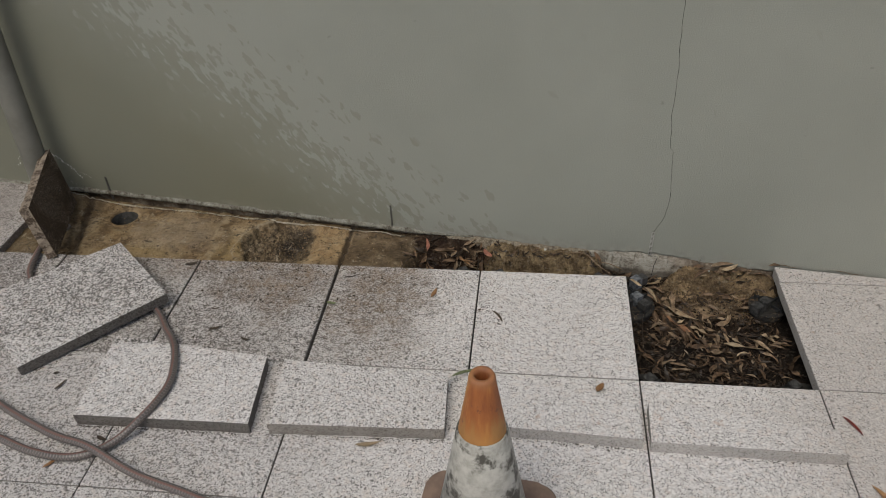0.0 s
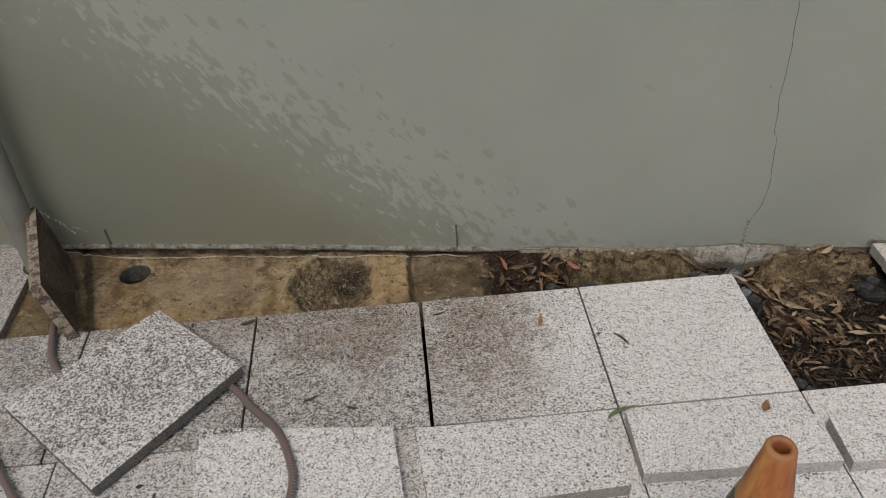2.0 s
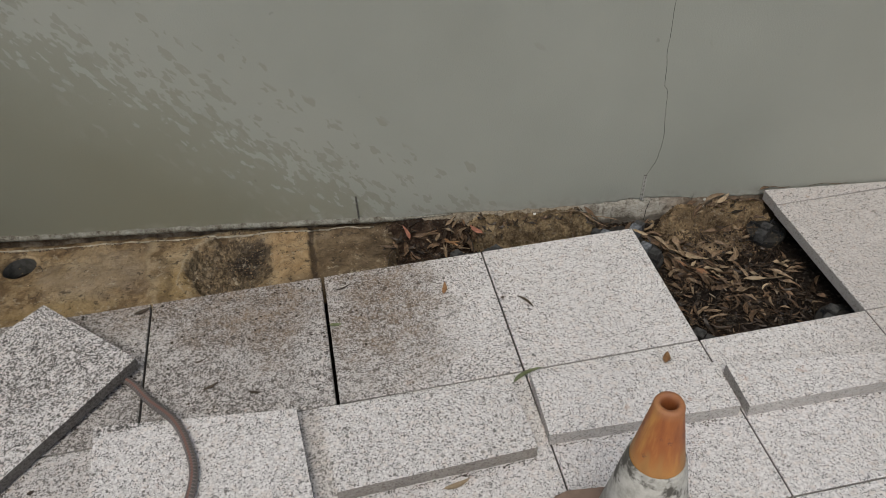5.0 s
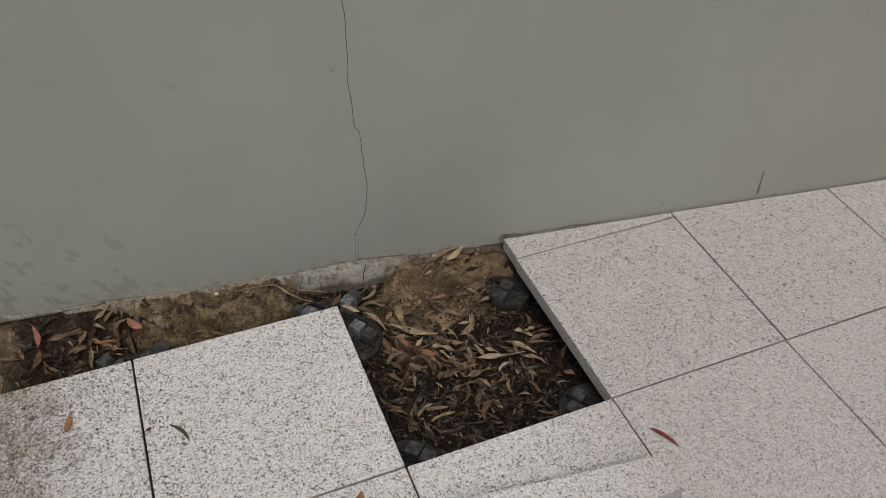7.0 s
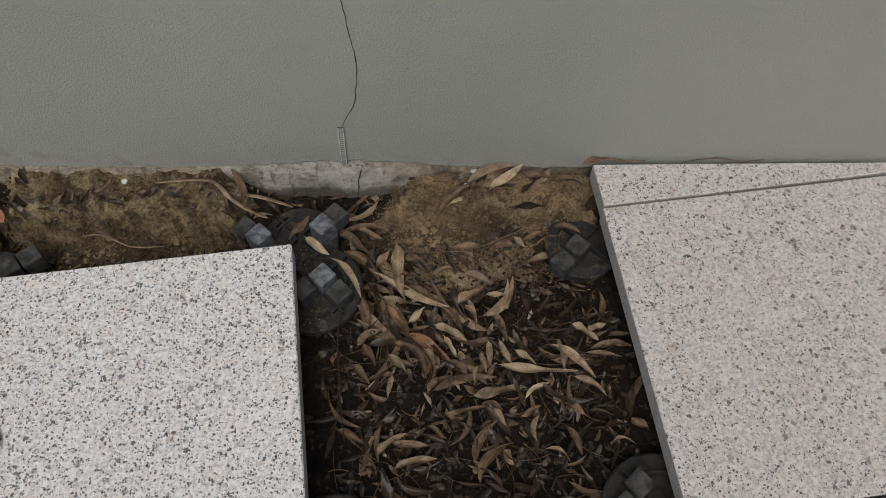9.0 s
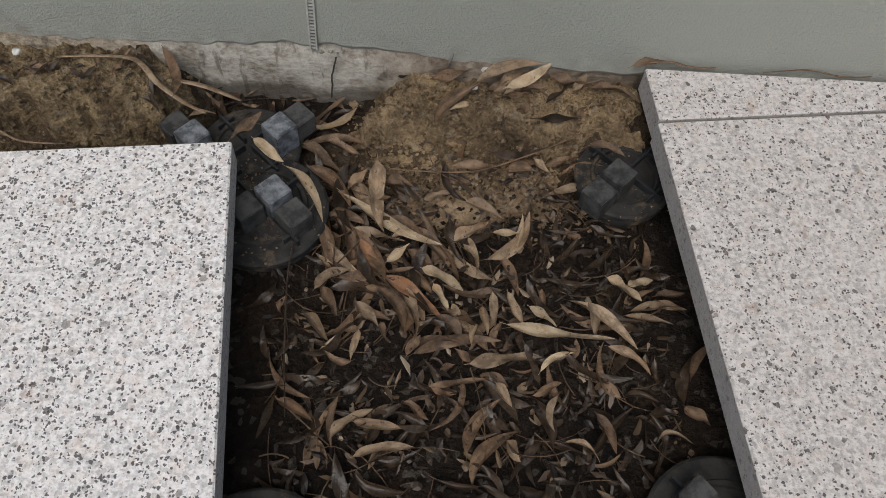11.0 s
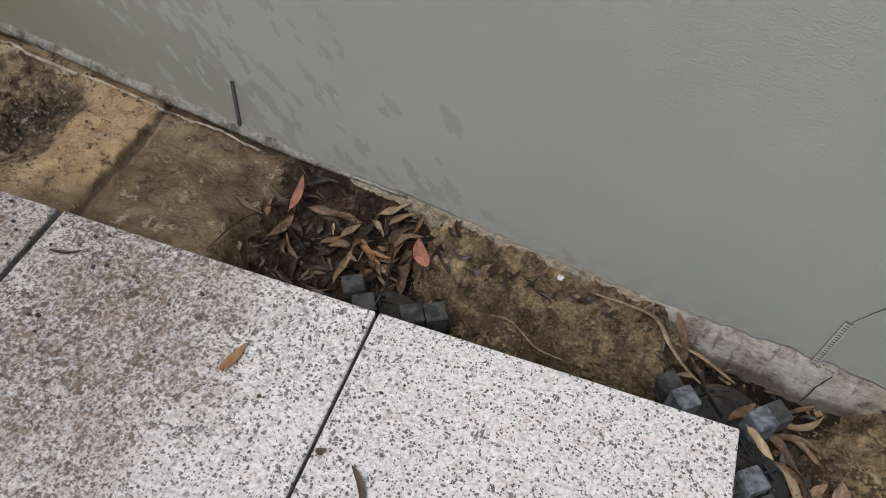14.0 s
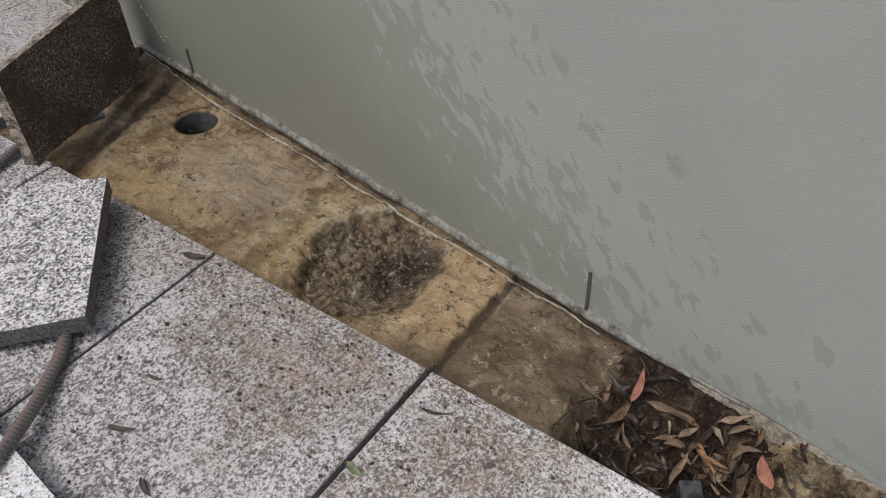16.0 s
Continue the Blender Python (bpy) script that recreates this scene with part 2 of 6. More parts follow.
def painted_render(name):
    """Grey-green masonry paint with a damp, olive patch that ends in a ragged slanting edge."""
    n = Nodes(name, 0.62, spec=0.3)
    w = n.world_pos()
    x, y, z = n.split(w)
    cloud = n.noise(w, 1.6, 4, 0.6)
    base = n.ramp(cloud, (0.3, (0.288, 0.299, 0.262)), (0.7, (0.326, 0.338, 0.298)))
    base = n.mix(n.math("MULTIPLY", n.step(x, 0.3, 2.0), 0.6), base, (0.30, 0.285, 0.24))
    # the damp edge slants down along the wall; d grows away from the damp side
    d = n.math("ADD", n.math("ADD", n.math("MULTIPLY", x, 0.60), n.math("MULTIPLY", z, 0.80)), 0.50)
    broad = n.noise(w, 4.5, 3)
    v = n.math("ADD", d, n.math("MULTIPLY", n.math("SUBTRACT", broad, 0.5), 0.20))
    # dabs of damp lie slantwise, steeper than the edge
    comb = n.t.nodes.new("ShaderNodeCombineXYZ")
    n.put(comb.inputs[0], n.math("SUBTRACT", n.math("MULTIPLY", x, 0.60 * 19), n.math("MULTIPLY", z, 0.80 * 19)))
    n.put(comb.inputs[1], n.math("ADD", n.math("MULTIPLY", x, 0.80 * 42), n.math("MULTIPLY", z, 0.60 * 42)))
    warp = n.t.nodes.new("ShaderNodeTexNoise")
    n.put(warp.inputs["Vector"], n.vec("SCALE", comb.outputs[0], 1.0))
    warp.inputs["Scale"].default_value, warp.inputs["Detail"].default_value = 1.6, 3.0
    q = n.vec("ADD", comb.outputs[0], n.vec("SCALE", n.vec("SUBTRACT", warp.outputs["Color"], (0.5, 0.5, 0.5)), 1.3))
    spot = n.split(n.cells(q, 1.0))
    near = n.cells(q, 1.0, "Distance")
    much = n.math("MULTIPLY", n.step(v, 0.40, 0.02), 0.72)
    dab = n.math("MULTIPLY", n.step(n.math("SUBTRACT", spot[0], much), 0.02, -0.02), n.step(n.math("SUBTRACT", near, n.math("MULTIPLY", spot[1], 0.22)), 0.37, 0.29))
    ragged = n.noise(comb.outputs[0], 0.9, 3.0, 0.55)
    core = n.step(n.math("ADD", v, n.math("MULTIPLY", n.math("SUBTRACT", ragged, 0.5), 0.62)), 0.062, 0.035)
    flake = n.math("MULTIPLY", n.step(spot[2], 0.66, 0.70), n.math("MULTIPLY", n.step(near, 0.42, 0.32), n.math("MULTIPLY", n.step(v, -0.22, -0.02), 0.75)))
    damp = n.math("MAXIMUM", n.math("MULTIPLY", core, n.math("SUBTRACT", 1.0, flake)), n.math("MULTIPLY", dab, 0.85))
    deep = n.step(v, 0.10, -0.35)
    wet = n.mix(n.step(x, -1.35, -2.0), (0.176, 0.165, 0.105), (0.170, 0.166, 0.118))
    base = n.mix(n.math("MULTIPLY", damp, n.math("ADD", 0.36, n.math("MULTIPLY", deep, 0.40))), base, wet)
    # pale bloom between the dabs
    bloom = n.math("MULTIPLY", n.math("MULTIPLY", n.step(v, -0.20, 0.0), n.step(v, 0.34, 0.16)), n.math("SUBTRACT", 1.0, damp))
    base = n.mix(n.math("MULTIPLY", bloom, 0.22), base, (0.365, 0.365, 0.32))
    # splash dirt low down and small scuffs
    low = n.math("MULTIPLY", n.step(n.math("ADD", z, n.math("MULTIPLY", n.noise(w, 14, 4), 0.09)), 0.075, 0.01), 0.4)
    base = n.mix(low, base, n.ramp(n.noise(w, 45, 3), (0.35, (0.22, 0.20, 0.165)), (0.65, (0.40, 0.39, 0.35))))
    base = n.mix(n.math("MULTIPLY", n.step(n.noise(w, 21, 2), 0.745, 0.77), 0.3), base, (0.13, 0.125, 0.105))
    drag = n.vec("MULTIPLY", w, (0.85, 0.85, 1.25))
    peel = n.step(n.noise(drag, 330, 3, 0.65), 0.40, 0.66)
    n.bump(n.math("ADD", n.math("ADD", n.noise(drag, 240, 4, 0.7), n.math("MULTIPLY", peel, 0.35)), n.math("MULTIPLY", n.noise(w, 45, 3), 0.7)), 0.0025, 0.62)
    return n.done(base)


def earthy(name, stops, scale=9.0, grit=130.0, rough=0.92, relief=0.004, wet=0.0, pebbles=0.0, sandy=False):
    n = Nodes(name, rough, spec=0.2)
    w = n.world_pos()
    a, b = n.noise(w, scale, 5, 0.62), n.noise(w, grit, 4, 0.7)
    mixv = n.math("ADD", n.math("MULTIPLY", a, 0.65), n.math("MULTIPLY", b, 0.35))
    base = n.ramp(mixv, *stops)
    if pebbles:
        c = n.split(n.cells(w, 140))
        base = n.mix(n.math("MULTIPLY", n.step(c[0], 0.90, 0.93), pebbles), base, (0.40, 0.36, 0.29))
    crusty = n.noise(n.vec("ADD", w, (1, 4, 2)), grit * 0.32, 5, 0.72)
    base = n.mix(n.math("MULTIPLY", n.step(crusty, 0.56, 0.62), 0.38), base, stops[0][1])
    if sandy:
        wash = n.math("MAXIMUM", n.blob(w, (0.32, 0.06, 0), (0.28, 0.12, 0), 0.3, a), n.blob(w, (-0.28, 0.12, 0), (0.30, 0.14, 0), 0.3, a))
        base = n.mix(n.math("MULTIPLY", wash, 0.85), base, n.ramp(mixv, (0.32, (0.040, 0.027, 0.017)), (0.5, (0.105, 0.073, 0.045)), (0.68, (0.21, 0.155, 0.095))))
    n.bump(n.math("ADD", b, n.math("MULTIPLY", n.noise(w, grit * 0.35, 4, 0.6), 1.5)), relief, 0.95)
    r = n.ramp(a, (0.4, rough), (0.6, rough - wet)) if wet else None
    return n.done(base, r)


PIT = (-1.300, 0.190)


def ledge_material(name):
    """Soil-stained sandstone blocks and mortar under the wall."""
    n = Nodes(name, 0.85, spec=0.3)
    w = n.world_pos()
    x, y, z = n.split(w)
    a = n.noise(w, 7, 6, 0.70, 0.3)
    b = n.noise(w, 120, 4, 0.7)
    c = n.noise(n.vec("ADD", w, (4, 2, 0)), 22, 6, 0.70)
    wob = n.noise(w, 15, 4)
    base = n.ramp(a, (0.36, (0.165, 0.110, 0.056)), (0.46, (0.310, 0.222, 0.120)), (0.55, (0.420, 0.318, 0.186)), (0.66, (0.56, 0.465, 0.31)))
    base = n.mix(n.math("MULTIPLY", n.step(c, 0.515, 0.565), 0.62), base, (0.150, 0.102, 0.056))
    base = n.mix(n.math("MULTIPLY", n.step(c, 0.455, 0.42), 0.45), base, (0.50, 0.395, 0.24))
    # bare grey mortar towards the drain
    grey = n.blob(w, (-1.72, 0.24, 0), (0.26, 0.17, 0), 0.35, wob)
    base = n.mix(n.math("MULTIPLY", grey, 0.55), base, n.ramp(c, (0.35, (0.245, 0.195, 0.135)), (0.65, (0.50, 0.425, 0.315))))
    yellow = n.math("MAXIMUM", n.blob(w, (-1.84, 0.09, 0), (0.24, 0.09, 0), 0.3, wob), n.blob(w, (-1.47, 0.11, 0), (0.085, 0.14, 0), 0.4, wob))
    base = n.mix(n.math("MULTIPLY", yellow, 0.55), base, n.ramp(c, (0.35, (0.33, 0.235, 0.100)), (0.65, (0.56, 0.430, 0.215))))
    # smooth ochre face beyond the pit, up to the joint
    ochre = n.math("MULTIPLY", n.blob(w, (-1.10, 0.17, 0), (0.135, 0.22, 0), 0.5, wob), n.step(x, -1.022, -1.045))
    base = n.mix(n.math("MULTIPLY", ochre, 0.50), base, n.ramp(n.noise(w, 30, 3, 0.5), (0.35, (0.47, 0.300, 0.140)), (0.65, (0.62, 0.450, 0.245))))
    # grey-brown block beyond the joint
    base = n.mix(n.math("MULTIPLY", n.step(x, -1.03, -1.01), 0.9), base, n.ramp(c, (0.34, (0.066, 0.045, 0.026)), (0.48, (0.150, 0.107, 0.062)), (0.56, (0.215, 0.160, 0.098)), (0.66, (0.30, 0.232, 0.148))))
    # raised mortar joint between two stones, with a darker brown band on its far side
    bend = n.math("ADD", n.math("MULTIPLY", n.math("SUBTRACT", wob, 0.5), 0.10), n.math("MULTIPLY", n.math("SUBTRACT", y, 0.19), 0.10))
    ridge = n.step(n.math("ABSOLUTE", n.math("ADD", n.math("ADD", x, 1.548), bend)), 0.020, 0.004)
    base = n.mix(n.math("MULTIPLY", ridge, 0.45), base, (0.47, 0.40, 0.27))
    dark_band = n.step(n.math("ABSOLUTE", n.math("ADD", n.math("ADD", x, 1.512), bend)), 0.026, 0.004)
    base = n.mix(n.math("MULTIPLY", dark_band, 0.55), base, (0.125, 0.087, 0.046))
    # the crumbling pit: lumpy brown at one end, nearly black in the middle
    ragged = n.noise(n.vec("ADD", w, (0, 3, 0)), 13, 6, 0.72)
    pit = n.blob(w, (PIT[0], PIT[1], 0), (0.150, 0.165, 0), 0.84, n.math("ADD", 0.25, n.math("MULTIPLY", ragged, 0.5)))
    lumps = n.noise(n.vec("MULTIPLY", w, (1.0, 0.6, 1.0)), 75, 5, 0.72)
    dark = n.ramp(lumps, (0.40, (0.034, 0.025, 0.016)), (0.49, (0.115, 0.086, 0.052)), (0.58, (0.28, 0.220, 0.140)))
    base = n.mix(n.math("MULTIPLY", pit, 0.88), base, dark)
    core = n.math("MULTIPLY", n.blob(w, (-1.245, 0.225, 0), (0.095, 0.115, 0), 0.3, ragged), n.step(n.noise(w, 38, 5, 0.7), 0.72, 0.50))
    base = n.mix(n.math("MULTIPLY", core, 0.95), base, (0.024, 0.018, 0.014))
    rim = n.math("MULTIPLY", n.step(n.math("ABSOLUTE", n.math("SUBTRACT", n.vec("LENGTH", n.vec("MULTIPLY", n.vec("SUBTRACT", w, (PIT[0], PIT[1], -0.06)), (1 / 0.165, 1 / 0.18, 0.0))), n.math("ADD", 0.72, n.math("MULTIPLY", ragged, 0.55)))), 0.05, 0.01), n.step(n.math("SUBTRACT", n.math("SUBTRACT", y, x), 1.50), -0.05, 0.03))
    base = n.mix(n.math("MULTIPLY", rim, 0.5), base, (0.50, 0.44, 0.32))
    # soil washed over the near edge, dark crevices, pale flecks
    wash = n.blob(w, (-1.04, 0.055, 0), (0.16, 0.075, 0), 0.2, wob)
    wash = n.math("MAXIMUM", wash, n.math("MULTIPLY", n.blob(w, (-0.80, 0.20, 0), (0.09, 0.16, 0), 0.2, wob), 0.8))
    wash = n.math("MAXIMUM", wash, n.math("MULTIPLY", n.step(n.math("ADD", x, n.math("MULTIPLY", wob, 0.10)), -2.02, -2.08), 0.75))
    base = n.mix(n.math("MULTIPLY", wash, 0.7), base, n.ramp(c, (0.35, (0.055, 0.039, 0.024)), (0.65, (0.165, 0.122, 0.075))))
    crevice = n.math("MULTIPLY", n.step(n.math("ABSOLUTE", n.math("SUBTRACT", n.noise(n.vec("ADD", w, (7, 0, 0)), 9, 5, 0.65, 0.8), 0.5)), 0.016, 0.002), n.step(a, 0.44, 0.56))
    base = n.mix(n.math("MULTIPLY", crevice, 0.55), base, (0.085, 0.060, 0.036))
    pocks = n.math("MULTIPLY", n.step(n.noise(n.vec("ADD", w, (5, 1, 0)), 48, 6, 0.74), 0.565, 0.61), n.step(n.noise(w, 11, 3), 0.40, 0.54))
    base = n.mix(n.math("MULTIPLY", pocks, 0.8), base, (0.055, 0.040, 0.025))
    crust = n.math("MULTIPLY", n.step(n.noise(n.vec("ADD", w, (2, 7, 0)), 28, 6, 0.78, 0.4), 0.585, 0.625), n.step(b, 0.38, 0.50))
    base = n.mix(n.math("MULTIPLY", crust, 0.65), base, (0.56, 0.50, 0.38))
    base = n.mix(n.math("MULTIPLY", n.step(b, 0.56, 0.68), 0.25), base, (0.10, 0.073, 0.044))
    # dirt-filled joints
    for at, lean, wide, much in ((-1.030, 0.0, 0.016, 0.85), (-2.07, -0.27, 0.022, 0.75)):
        off = n.math("ADD", n.math("MULTIPLY", n.math("SUBTRACT", wob, 0.5), 0.03), n.math("MULTIPLY", n.math("SUBTRACT", y, 0.06), -lean))
        line = n.step(n.math("ABSOLUTE", n.math("SUBTRACT", n.math("ADD", x, off), at)), wide, wide * 0.3)
        base = n.mix(n.math("MULTIPLY", line, much), base, (0.050, 0.034, 0.022))
    base = n.mix(1.0, base, (0.63, 0.61, 0.59), "MULTIPLY")
    n.bump(n.math("ADD", n.math("MULTIPLY", b, 0.20), n.math("MULTIPLY", n.noise(w, 32, 4, 0.55), 2.2)), 0.006, 0.75)
    return n.done(base, n.ramp(a, (0.42, 0.9), (0.60, 0.55)))


def leaf_material(name, pale, dark, rough=0.6):
    """A dry leaf: blotched, with black spots, a paler midrib and fine side veins."""
    n = Nodes(name, rough, spec=0.3)
    p = n.local_pos()
    r = n.rand()
    q = n.vec("ADD", p, n.vec("SCALE", (9, 5, 3), r))
    base = n.mix(n.step(n.noise(q, 55, 5, 0.7), 0.38, 0.66), pale, dark)
    base = n.mix(n.math("MULTIPLY", n.step(n.noise(q, 24, 4, 0.6), 0.5, 0.68), 0.45), base, tuple(c * f for c, f in zip(pale, (0.85, 0.68, 0.55))))
    base = n.mix(n.math("MULTIPLY", r, 0.5), base, tuple(0.40 * c for c in dark))
    base = n.mix(n.math("MULTIPLY", n.step(n.noise(n.vec("MULTIPLY", q, (0.3, 1.0, 1.0)), 190, 3, 0.6), 0.50, 0.64), 0.4), base, tuple(0.45 * c for c in dark))
    base = n.mix(n.math("MULTIPLY", n.step(n.noise(q, 150, 2), 0.66, 0.70), 0.7), base, tuple(0.2 * c for c in dark))
    n.bump(n.math("ADD", n.noise(n.vec("MULTIPLY", p, (1.0, 0.35, 1.0)), 420, 3), n.noise(p, 90, 3)), 0.0012, 0.6)
    return n.done(base)


def speckled(name, a, b, scale=40, rough=0.6, metal=0.0, spec=0.4, relief=0.0006, stain=None, local=True):
    n = Nodes(name, rough, metal, spec)
    p = n.local_pos() if local else n.world_pos()
    f = n.noise(p, scale, 5, 0.65)
    base = n.mix(n.step(f, 0.35, 0.65), a, b)
    if stain:
        base = n.mix(n.step(n.noise(n.vec("ADD", p, (2, 5, 1)), scale * 0.45, 5, 0.7), 0.52, 0.62), base, stain)
    n.bump(n.noise(p, scale * 5, 3), relief, 0.5)
    return n.done(base)


def cone_material(name):
    """Sun-faded orange plastic with long rusty runs and scuffs."""
    n = Nodes(name, 0.55, spec=0.35)
    p = n.local_pos()
    run = n.noise(n.vec("MULTIPLY", p, (1.0, 1.0, 0.12)), 26, 4, 0.6)
    base = n.ramp(run, (0.32, (0.21, 0.062, 0.024)), (0.50, (0.36, 0.125, 0.038)), (0.68, (0.52, 0.255, 0.070)))
    base = n.mix(n.step(n.noise(p, 45, 4, 0.7), 0.60, 0.70), base, (0.20, 0.075, 0.038))
    base = n.mix(n.math("MULTIPLY", n.step(n.split(p)[2], 0.525, 0.55), 0.5), base, (0.30, 0.16, 0.09))
    bleach = n.step(n.math("ADD", n.split(p)[2], n.math("MULTIPLY", n.math("SUBTRACT", run, 0.5), 0.30)), 0.455, 0.395)
    base = n.mix(n.math("MULTIPLY", bleach, 0.40), base, (0.52, 0.33, 0.11))
    n.bump(n.noise(p, 120, 3), 0.0005, 0.4)
    return n.done(base)


M_PAVER = granite("granite_paver")
# the loose pieces get darker sides than the laid pavers
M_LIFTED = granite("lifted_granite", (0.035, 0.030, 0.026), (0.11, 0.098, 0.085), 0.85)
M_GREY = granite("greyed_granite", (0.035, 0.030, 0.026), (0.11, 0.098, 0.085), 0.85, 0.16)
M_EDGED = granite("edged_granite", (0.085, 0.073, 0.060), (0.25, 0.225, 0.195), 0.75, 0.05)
M_UNDER = dirty_granite("soiled_granite")
M_WALL = painted_render("grey_green_render")
def footing_material(name):
    """Rough grey concrete with the grain of old boards, stained tan and brown by soil, with the shaded gap under the
    render painted in at the left.
    """
    n = Nodes(name, 0.9, spec=0.2)
    w = n.world_pos()
    x, y, z = n.split(w)
    a = n.noise(w, 16, 5, 0.66)
    b = n.noise(n.vec("MULTIPLY", w, (0.9, 0.9, 1.7)), 110, 4, 0.72)
    base = n.ramp(n.math("ADD", n.math("MULTIPLY", a, 0.55), n.math("MULTIPLY", b, 0.45)), (0.34, (0.11, 0.094, 0.072)), (0.44, (0.25, 0.228, 0.188)), (0.52, (0.37, 0.348, 0.298)), (0.66, (0.52, 0.50, 0.445)))
    wob = n.math("MULTIPLY", n.math("SUBTRACT", n.noise(w, 22, 4, 0.65), 0.5), 0.25)
    tan = n.step(n.math("ADD", x, wob), -0.06, -0.20)
    base = n.mix(n.math("MULTIPLY", tan, 0.65), base, n.ramp(b, (0.35, (0.105, 0.078, 0.048)), (0.52, (0.26, 0.205, 0.135)), (0.68, (0.42, 0.355, 0.255))))
    # soil brown at the right; at the left it paints the shade under the render
    brown = n.math("MAXIMUM", n.step(n.math("ADD", x, wob), 0.11, 0.24), n.step(n.math("ADD", x, wob), -0.70, -0.82))
    base = n.mix(n.math("MULTIPLY", brown, 0.8), base, n.ramp(a, (0.38, (0.045, 0.031, 0.021)), (0.52, (0.13, 0.092, 0.062)), (0.66, (0.30, 0.25, 0.19))))
    drip = n.step(n.noise(n.vec("MULTIPLY", n.vec("ADD", w, (3, 0, 0)), (1.6, 1.6, 0.35)), 42, 4, 0.65), 0.54, 0.66)
    base = n.mix(n.math("MULTIPLY", drip, 0.55), base, (0.062, 0.047, 0.034))
    # mixed darker towards the bottom of the footing
    damp = n.step(n.math("ADD", z, n.math("MULTIPLY", wob, 0.25)), -0.072, -0.092)
    base = n.mix(n.math("MULTIPLY", damp, 0.75), base, (0.050, 0.040, 0.031))
    n.bump(n.math("ADD", b, a), 0.005, 0.7)
    return n.done(base)


M_PLINTH = footing_material("stained_concrete")
M_LIP = earthy("broken_render_edge", ((0.38, (0.090, 0.076, 0.056)), (0.46, (0.19, 0.178, 0.145)), (0.56, (0.285, 0.282, 0.240)), (0.72, (0.42, 0.415, 0.365))), 34, 150, 0.9, 0.006)
M_BANK = earthy("brown_sand", ((0.35, (0.060, 0.041, 0.025)), (0.46, (0.190, 0.134, 0.078)), (0.56, (0.360, 0.260, 0.150)), (0.70, (0.58, 0.44, 0.27))), 14, 170, 0.95, 0.014, 0, 0.25)
M_DIRTSAND = earthy("dirty_sand", ((0.30, (0.040, 0.029, 0.019)), (0.48, (0.155, 0.108, 0.066)), (0.70, (0.36, 0.265, 0.165))), 24, 150, 0.95, 0.008, 0, 0.2)
M_LEDGE = ledge_material("stained_ledge")
M_SOIL = earthy("wet_soil", ((0.3, (0.004, 0.003, 0.0024)), (0.5, (0.014, 0.0095, 0.0065)), (0.75, (0.048, 0.030, 0.019))), 13, 140, 0.85, 0.010, 0.4, 0.12, True)
M_SAND = earthy("yellow_sand", ((0.36, (0.045, 0.031, 0.019)), (0.47, (0.165, 0.118, 0.068)), (0.56, (0.330, 0.248, 0.143)), (0.69, (0.58, 0.455, 0.285))), 22, 170, 0.95, 0.014, 0, 0.25)
M_MUD = earthy("damp_mud", ((0.34, (0.010, 0.006, 0.004)), (0.50, (0.034, 0.020, 0.012)), (0.62, (0.085, 0.054, 0.034)), (0.74, (0.17, 0.12, 0.08))), 18, 150, 0.8, 0.010, 0.35, 0.1)
M_BLACK = speckled("black_plastic", (0.013, 0.014, 0.015), (0.026, 0.028, 0.031), 60, 0.5, 0, 0.4)
M_HEAD = speckled("soiled_black_plastic", (0.013, 0.013, 0.013), (0.034, 0.032, 0.029), 45, 0.7, 0, 0.3, 0.001, (0.085, 0.066, 0.046))
M_LUG = speckled("greyed_black_plastic", (0.018, 0.018, 0.018), (0.070, 0.070, 0.068), 55, 0.6, 0, 0.35)
# pale blue-grey paints both the dust and the bright reflection on the lugs
M_DUST_SHEEN = speckled("dust_sheen_plastic", (0.05, 0.056, 0.064), (0.20, 0.215, 0.235), 70, 0.42, 0, 0.5)
M_ORANGE = cone_material("faded_orange_plastic")
M_SLEEVE = speckled("scuffed_white_sleeve", (0.32, 0.31, 0.275), (0.53, 0.52, 0.475), 22, 0.6, 0, 0.3, 0.0012, (0.085, 0.08, 0.068))
M_CONEBASE = speckled("worn_rubber", (0.17, 0.12, 0.095), (0.24, 0.17, 0.13), 18, 0.8)
M_PIPE = speckled("grey_painted_pipe", (0.135, 0.132, 0.112), (0.175, 0.172, 0.148), 6, 0.5, 0, 0.4, 0.0003, None, False)
M_STEEL = speckled("galvanised_bead", (0.30, 0.30, 0.28), (0.46, 0.46, 0.43), 60, 0.6, 0.15)
M_RUST = speckled("dark_steel", (0.10, 0.095, 0.085), (0.18, 0.17, 0.155), 60, 0.6, 0.4)
M_DULL = speckled("dull_grey_bead", (0.14, 0.14, 0.12), (0.28, 0.28, 0.25), 60, 0.7)
M_THROAT = speckled("soiled_grey_pipe", (0.045, 0.044, 0.040), (0.085, 0.083, 0.076), 50, 0.7)
M_SPLASH = speckled("white_mortar_splash", (0.36, 0.36, 0.33), (0.66, 0.66, 0.62), 70, 0.9, relief=0.002, local=False)
M_CRACK = speckled("crack_shadow", (0.030, 0.029, 0.025), (0.05, 0.048, 0.042), 80, 1.0)
M_MORTAR = speckled("white_mortar", (0.22, 0.19, 0.14), (0.43, 0.39, 0.31), 50, 0.95, relief=0.002, local=False)
